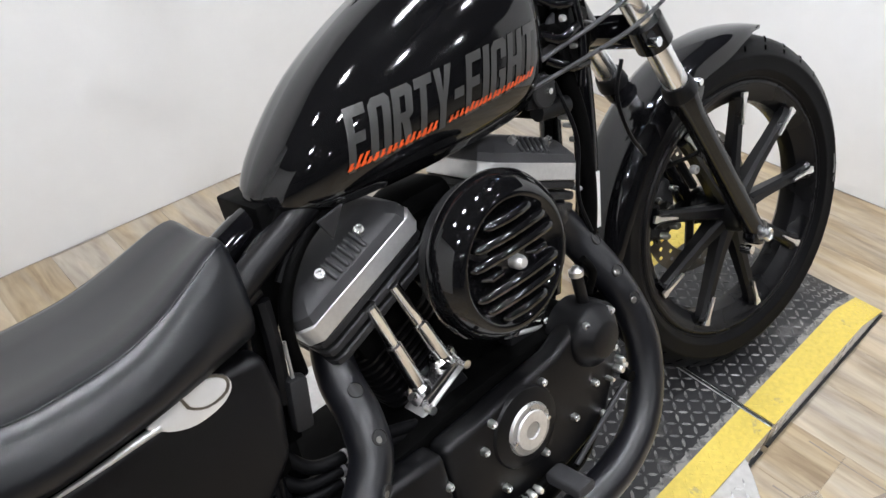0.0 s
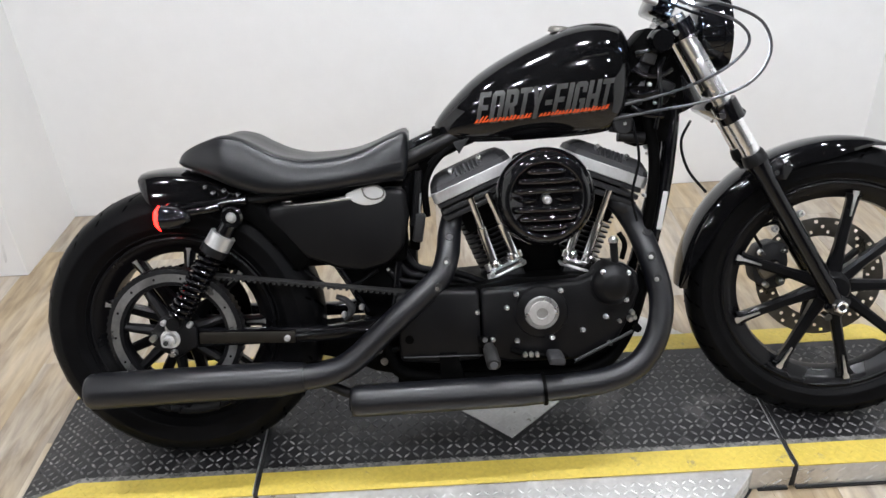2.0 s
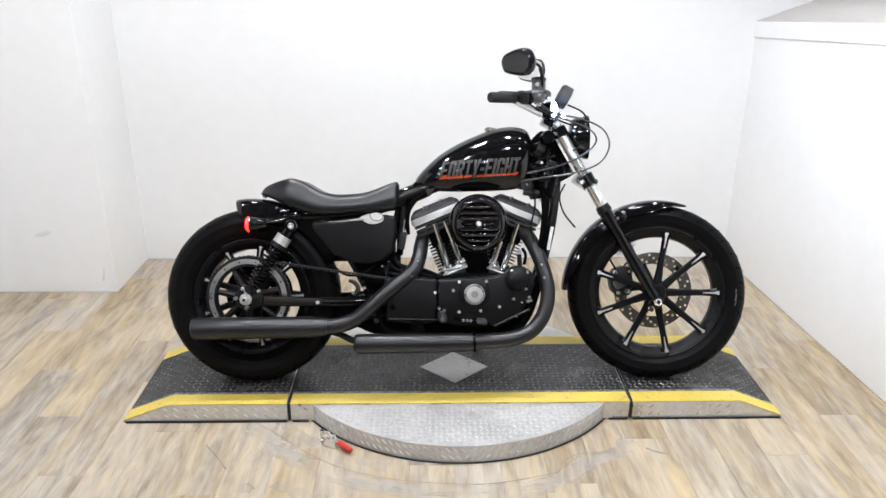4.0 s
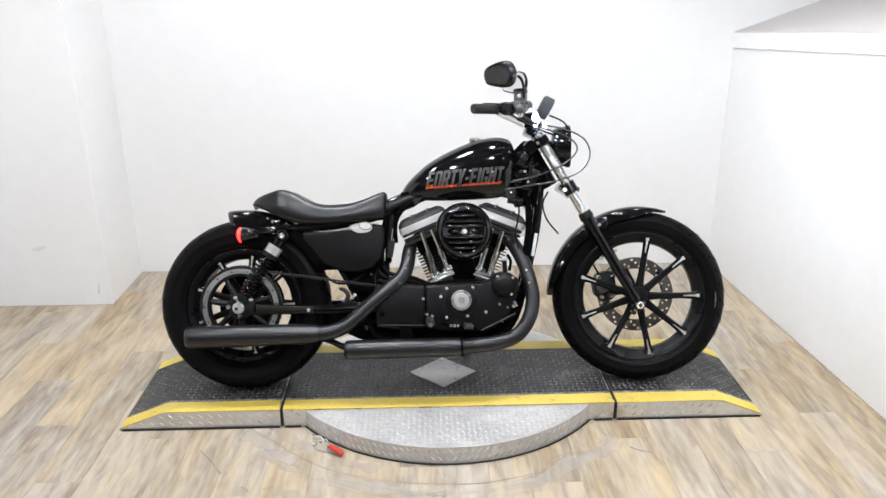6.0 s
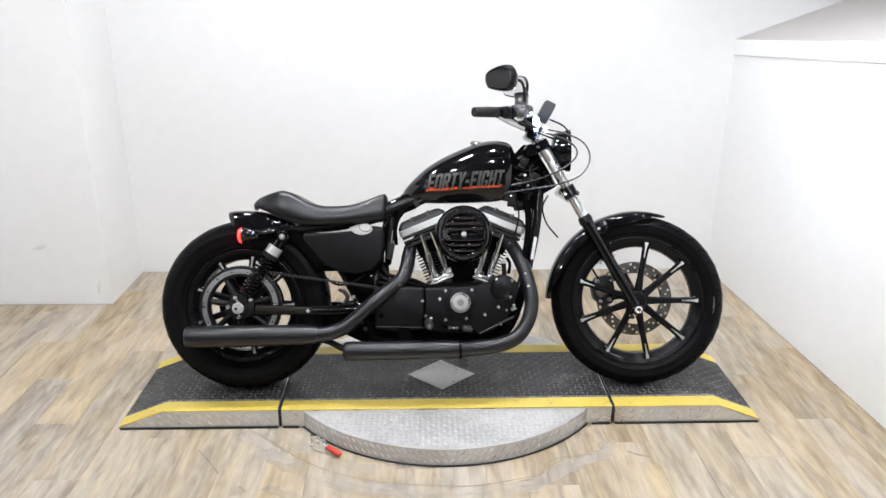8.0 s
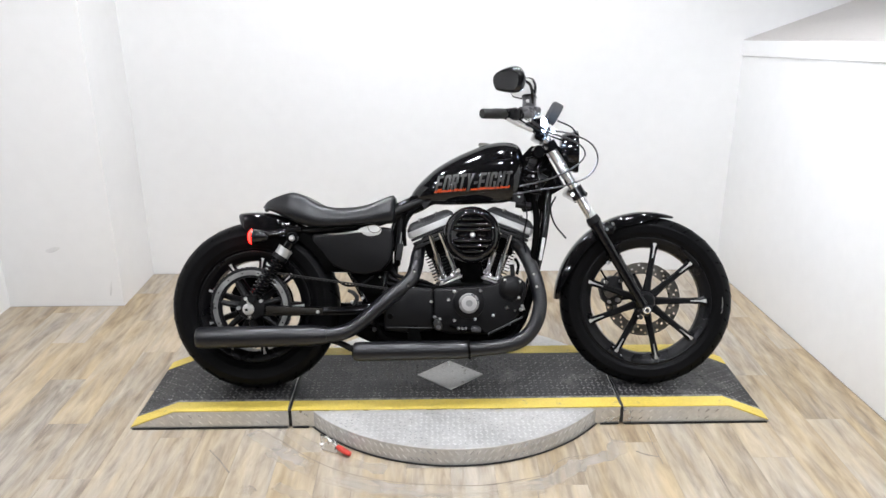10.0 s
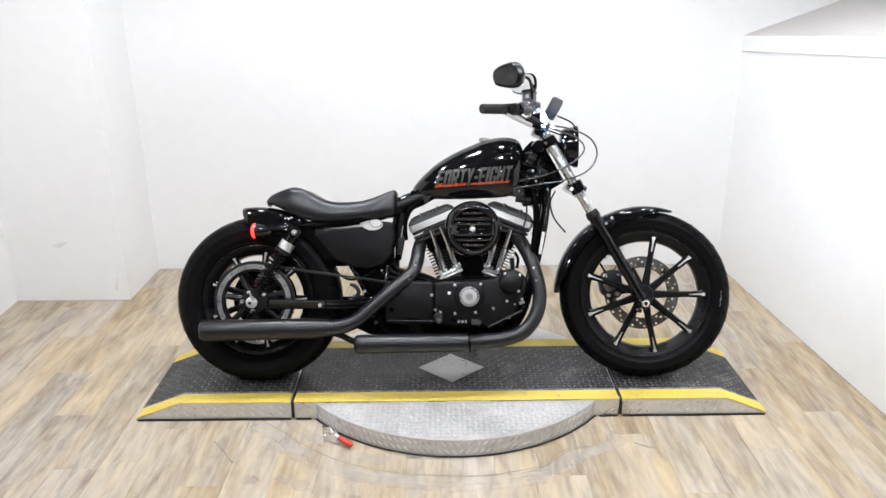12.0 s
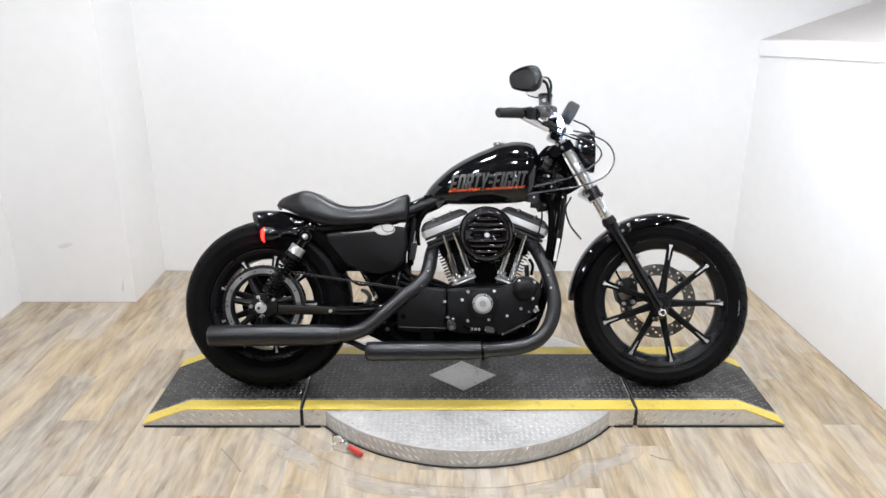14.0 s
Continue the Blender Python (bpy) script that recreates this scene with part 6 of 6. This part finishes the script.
# ---- floor boards, seams and scuffs ----
PW, PL, GAP = 0.152, 0.915, 0.0007
NEAR = -3.2                      # boards up to here are single pieces
board = None
far_v, far_f = [], []
x, col = -5.34, 0
while x < 5.3:
    y = FRONT - (col * 0.37 % 1.0) * PL
    bay = FAR_L - 0.05 < x < SIDE_R + 0.2
    while y < BACK:
        y0, y1 = max(y, FRONT), min(y + PL, BACK - 0.001)
        cy, ly = (y0 + y1) / 2, y1 - y0 - GAP
        if ly > 0.02:
            if bay and y1 > NEAR and not (x < SIDE_L - 0.16 and y0 > STEP_Y):
                m = Matrix.Translation((x + PW / 2, cy, Z0 - 0.002))
                if abs(ly - (PL - GAP)) < 1e-6 and board is not None:
                    again(board, m)
                else:
                    o = part("plank", box((0, 0, 0), (PW - GAP, ly, 0.004)), WOOD, floor, "", 38, m)
                    if abs(ly - (PL - GAP)) < 1e-6:
                        board = o
            elif not bay or y1 < 1.0:
                i = len(far_v)
                far_v += [(x, y0, Z0), (x + PW - GAP, y0, Z0), (x + PW - GAP, y1 - GAP, Z0), (x, y1 - GAP, Z0)]
                far_f.append((i, i + 1, i + 2, i + 3))
        y += PL
    x, col = x + PW, col + 1
me = bpy.data.meshes.new("far_planks")
me.from_pydata(far_v, [], far_f)
me.materials.append(WOOD)
far = new("far_planks", me)
far.parent = floor
tagged(far, "rows of vinyl planks", "", "", "stuff")


def seam(pts, w, material, label):
    bm = bmesh.new()
    pts = spline(pts, 5)
    vs = []
    for i, p in enumerate(pts):
        d = (pts[min(i + 1, len(pts) - 1)] - pts[max(i - 1, 0)]).normalized()
        n_ = Vector((-d.y, d.x, 0)) * w * (0.6 + 0.6 * noise.noise(p * 30 + Vector((3, 1, 7))) + 0.3) / 2
        vs.append((bm.verts.new((p.x + n_.x, p.y + n_.y, Z0 + 0.0012)), bm.verts.new((p.x - n_.x, p.y - n_.y, Z0 + 0.0012))))
    for a, b in zip(vs, vs[1:]):
        bm.faces.new((a[0], a[1], b[1], b[0]))
    return part("floor_seam", bm, material, floor, label)


SEAMS = [
    (0.0042, "thin curved seam cut round the turntable", [(-0.717, -0.315), (-0.630, -0.383), (-0.534, -0.472), (-0.393, -0.566), (-0.215, -0.626), (-0.025, -0.648), (0.108, -0.648), (0.265, -0.611), (0.321, -0.594)]),
    (0.0042, "ragged seam in the floor", [(0.321, -0.594), (0.345, -0.540), (0.400, -0.502), (0.482, -0.490), (0.538, -0.467), (0.570, -0.426), (0.571, -0.346)]),
    (0.0060, "short crack in the floor", [(-0.880, -0.431), (-0.829, -0.493), (-0.778, -0.565)]),
    (0.0075, "short crack in the floor", [(0.645, -0.469), (0.674, -0.490), (0.716, -0.505)]),
    (0.0035, "short crack in the floor", [(0.720, -0.346), (0.717, -0.447), (0.720, -0.548)]),
    (0.0035, "short crack in the floor", [(-0.376, -0.635), (-0.353, -0.659), (-0.352, -0.708)]),
    (0.0050, "short crack in the floor", [(0.264, -0.683), (0.261, -0.749)]),
    (0.0060, "short crack in the floor", [(-0.664, -0.664), (-0.678, -0.646), (-0.695, -0.637)]),
]
for wide, words, pts in SEAMS:
    seam([(x, y, 0) for x, y in pts], wide, GROOVE, words)
seam([(-0.725, -0.655, 0), (-0.700, -0.662, 0), (-0.672, -0.668, 0)], 0.045, SCUFF, "small pale patch of filler")
# pale filler smoothed along the cut, and rubbed arcs left by turning tyres
ring = [(-0.748, -0.316), (-0.650, -0.410), (-0.543, -0.505), (-0.420, -0.590), (-0.270, -0.650), (-0.120, -0.672), (0.040, -0.680), (0.210, -0.662), (0.318, -0.630), (0.420, -0.548), (0.560, -0.480), (0.600, -0.400)]
seam([(x, y, 0) for x, y in ring], 0.062, FILLER, "pale filler along the cut floor").location.z = -0.0003
for r0, a0, a1, wide in ((0.80, 1.16, 1.40, 0.05), (0.92, 1.24, 1.60, 0.05), (1.04, 1.30, 1.46, 0.05)):
    pts = [(DC[0] + r0 * math.cos(math.pi * (a0 + (a1 - a0) * k / 8)), DC[1] + 0.93 * r0 * math.sin(math.pi * (a0 + (a1 - a0) * k / 8)), 0) for k in range(9)]
    seam(pts, wide, SCUFF, "pale rubbed arc on the floor").location.z = -0.0005

# dark joint where the floor meets the walls
for pts in ([(-1.665, 1.284), (1.55, 1.284)], [(-1.668, 0.846), (-2.246, 0.846)]):
    seam([(x, y, 0) for x, y in pts], 0.004, GROOVE, "dark joint along the wall")
joint_r = [turn_r @ Vector((SIDE_R - 0.004, y, 0)) for y in (BACK - 0.01, 0.5, -0.5, BAY)]
seam(joint_r, 0.006, GROOVE, "dark joint along the wall")


def smudge(name, at, size, normal, host, label):
    """A thin rubbed mark on a wall."""
    bm = bmesh.new()
    n = 10
    bm.faces.new([bm.verts.new((size[0] * math.cos(2 * math.pi * k / n) * (1 + 0.3 * math.sin(5 * k)), 0, size[1] * math.sin(2 * math.pi * k / n))) for k in range(n)])
    ob = part(name, bm, SMUDGE, host, label)
    ob.matrix_basis = host.matrix_basis.inverted() @ Matrix.Translation(at) @ normal
    return ob


smudge("scuff_mark", (-1.98, STEP_Y - 0.0015, 0.235), (0.040, 0.013), Matrix.Rotation(radians(-20), 4, "Y"), bpy.data.objects["wall_left"], "grey rubbed mark")
smudge("scuff_mark", (-1.72, STEP_Y - 0.0015, 0.02), (0.006, 0.040), Matrix.Rotation(radians(12), 4, "Y"), bpy.data.objects["wall_left"], "grey rubbed mark")
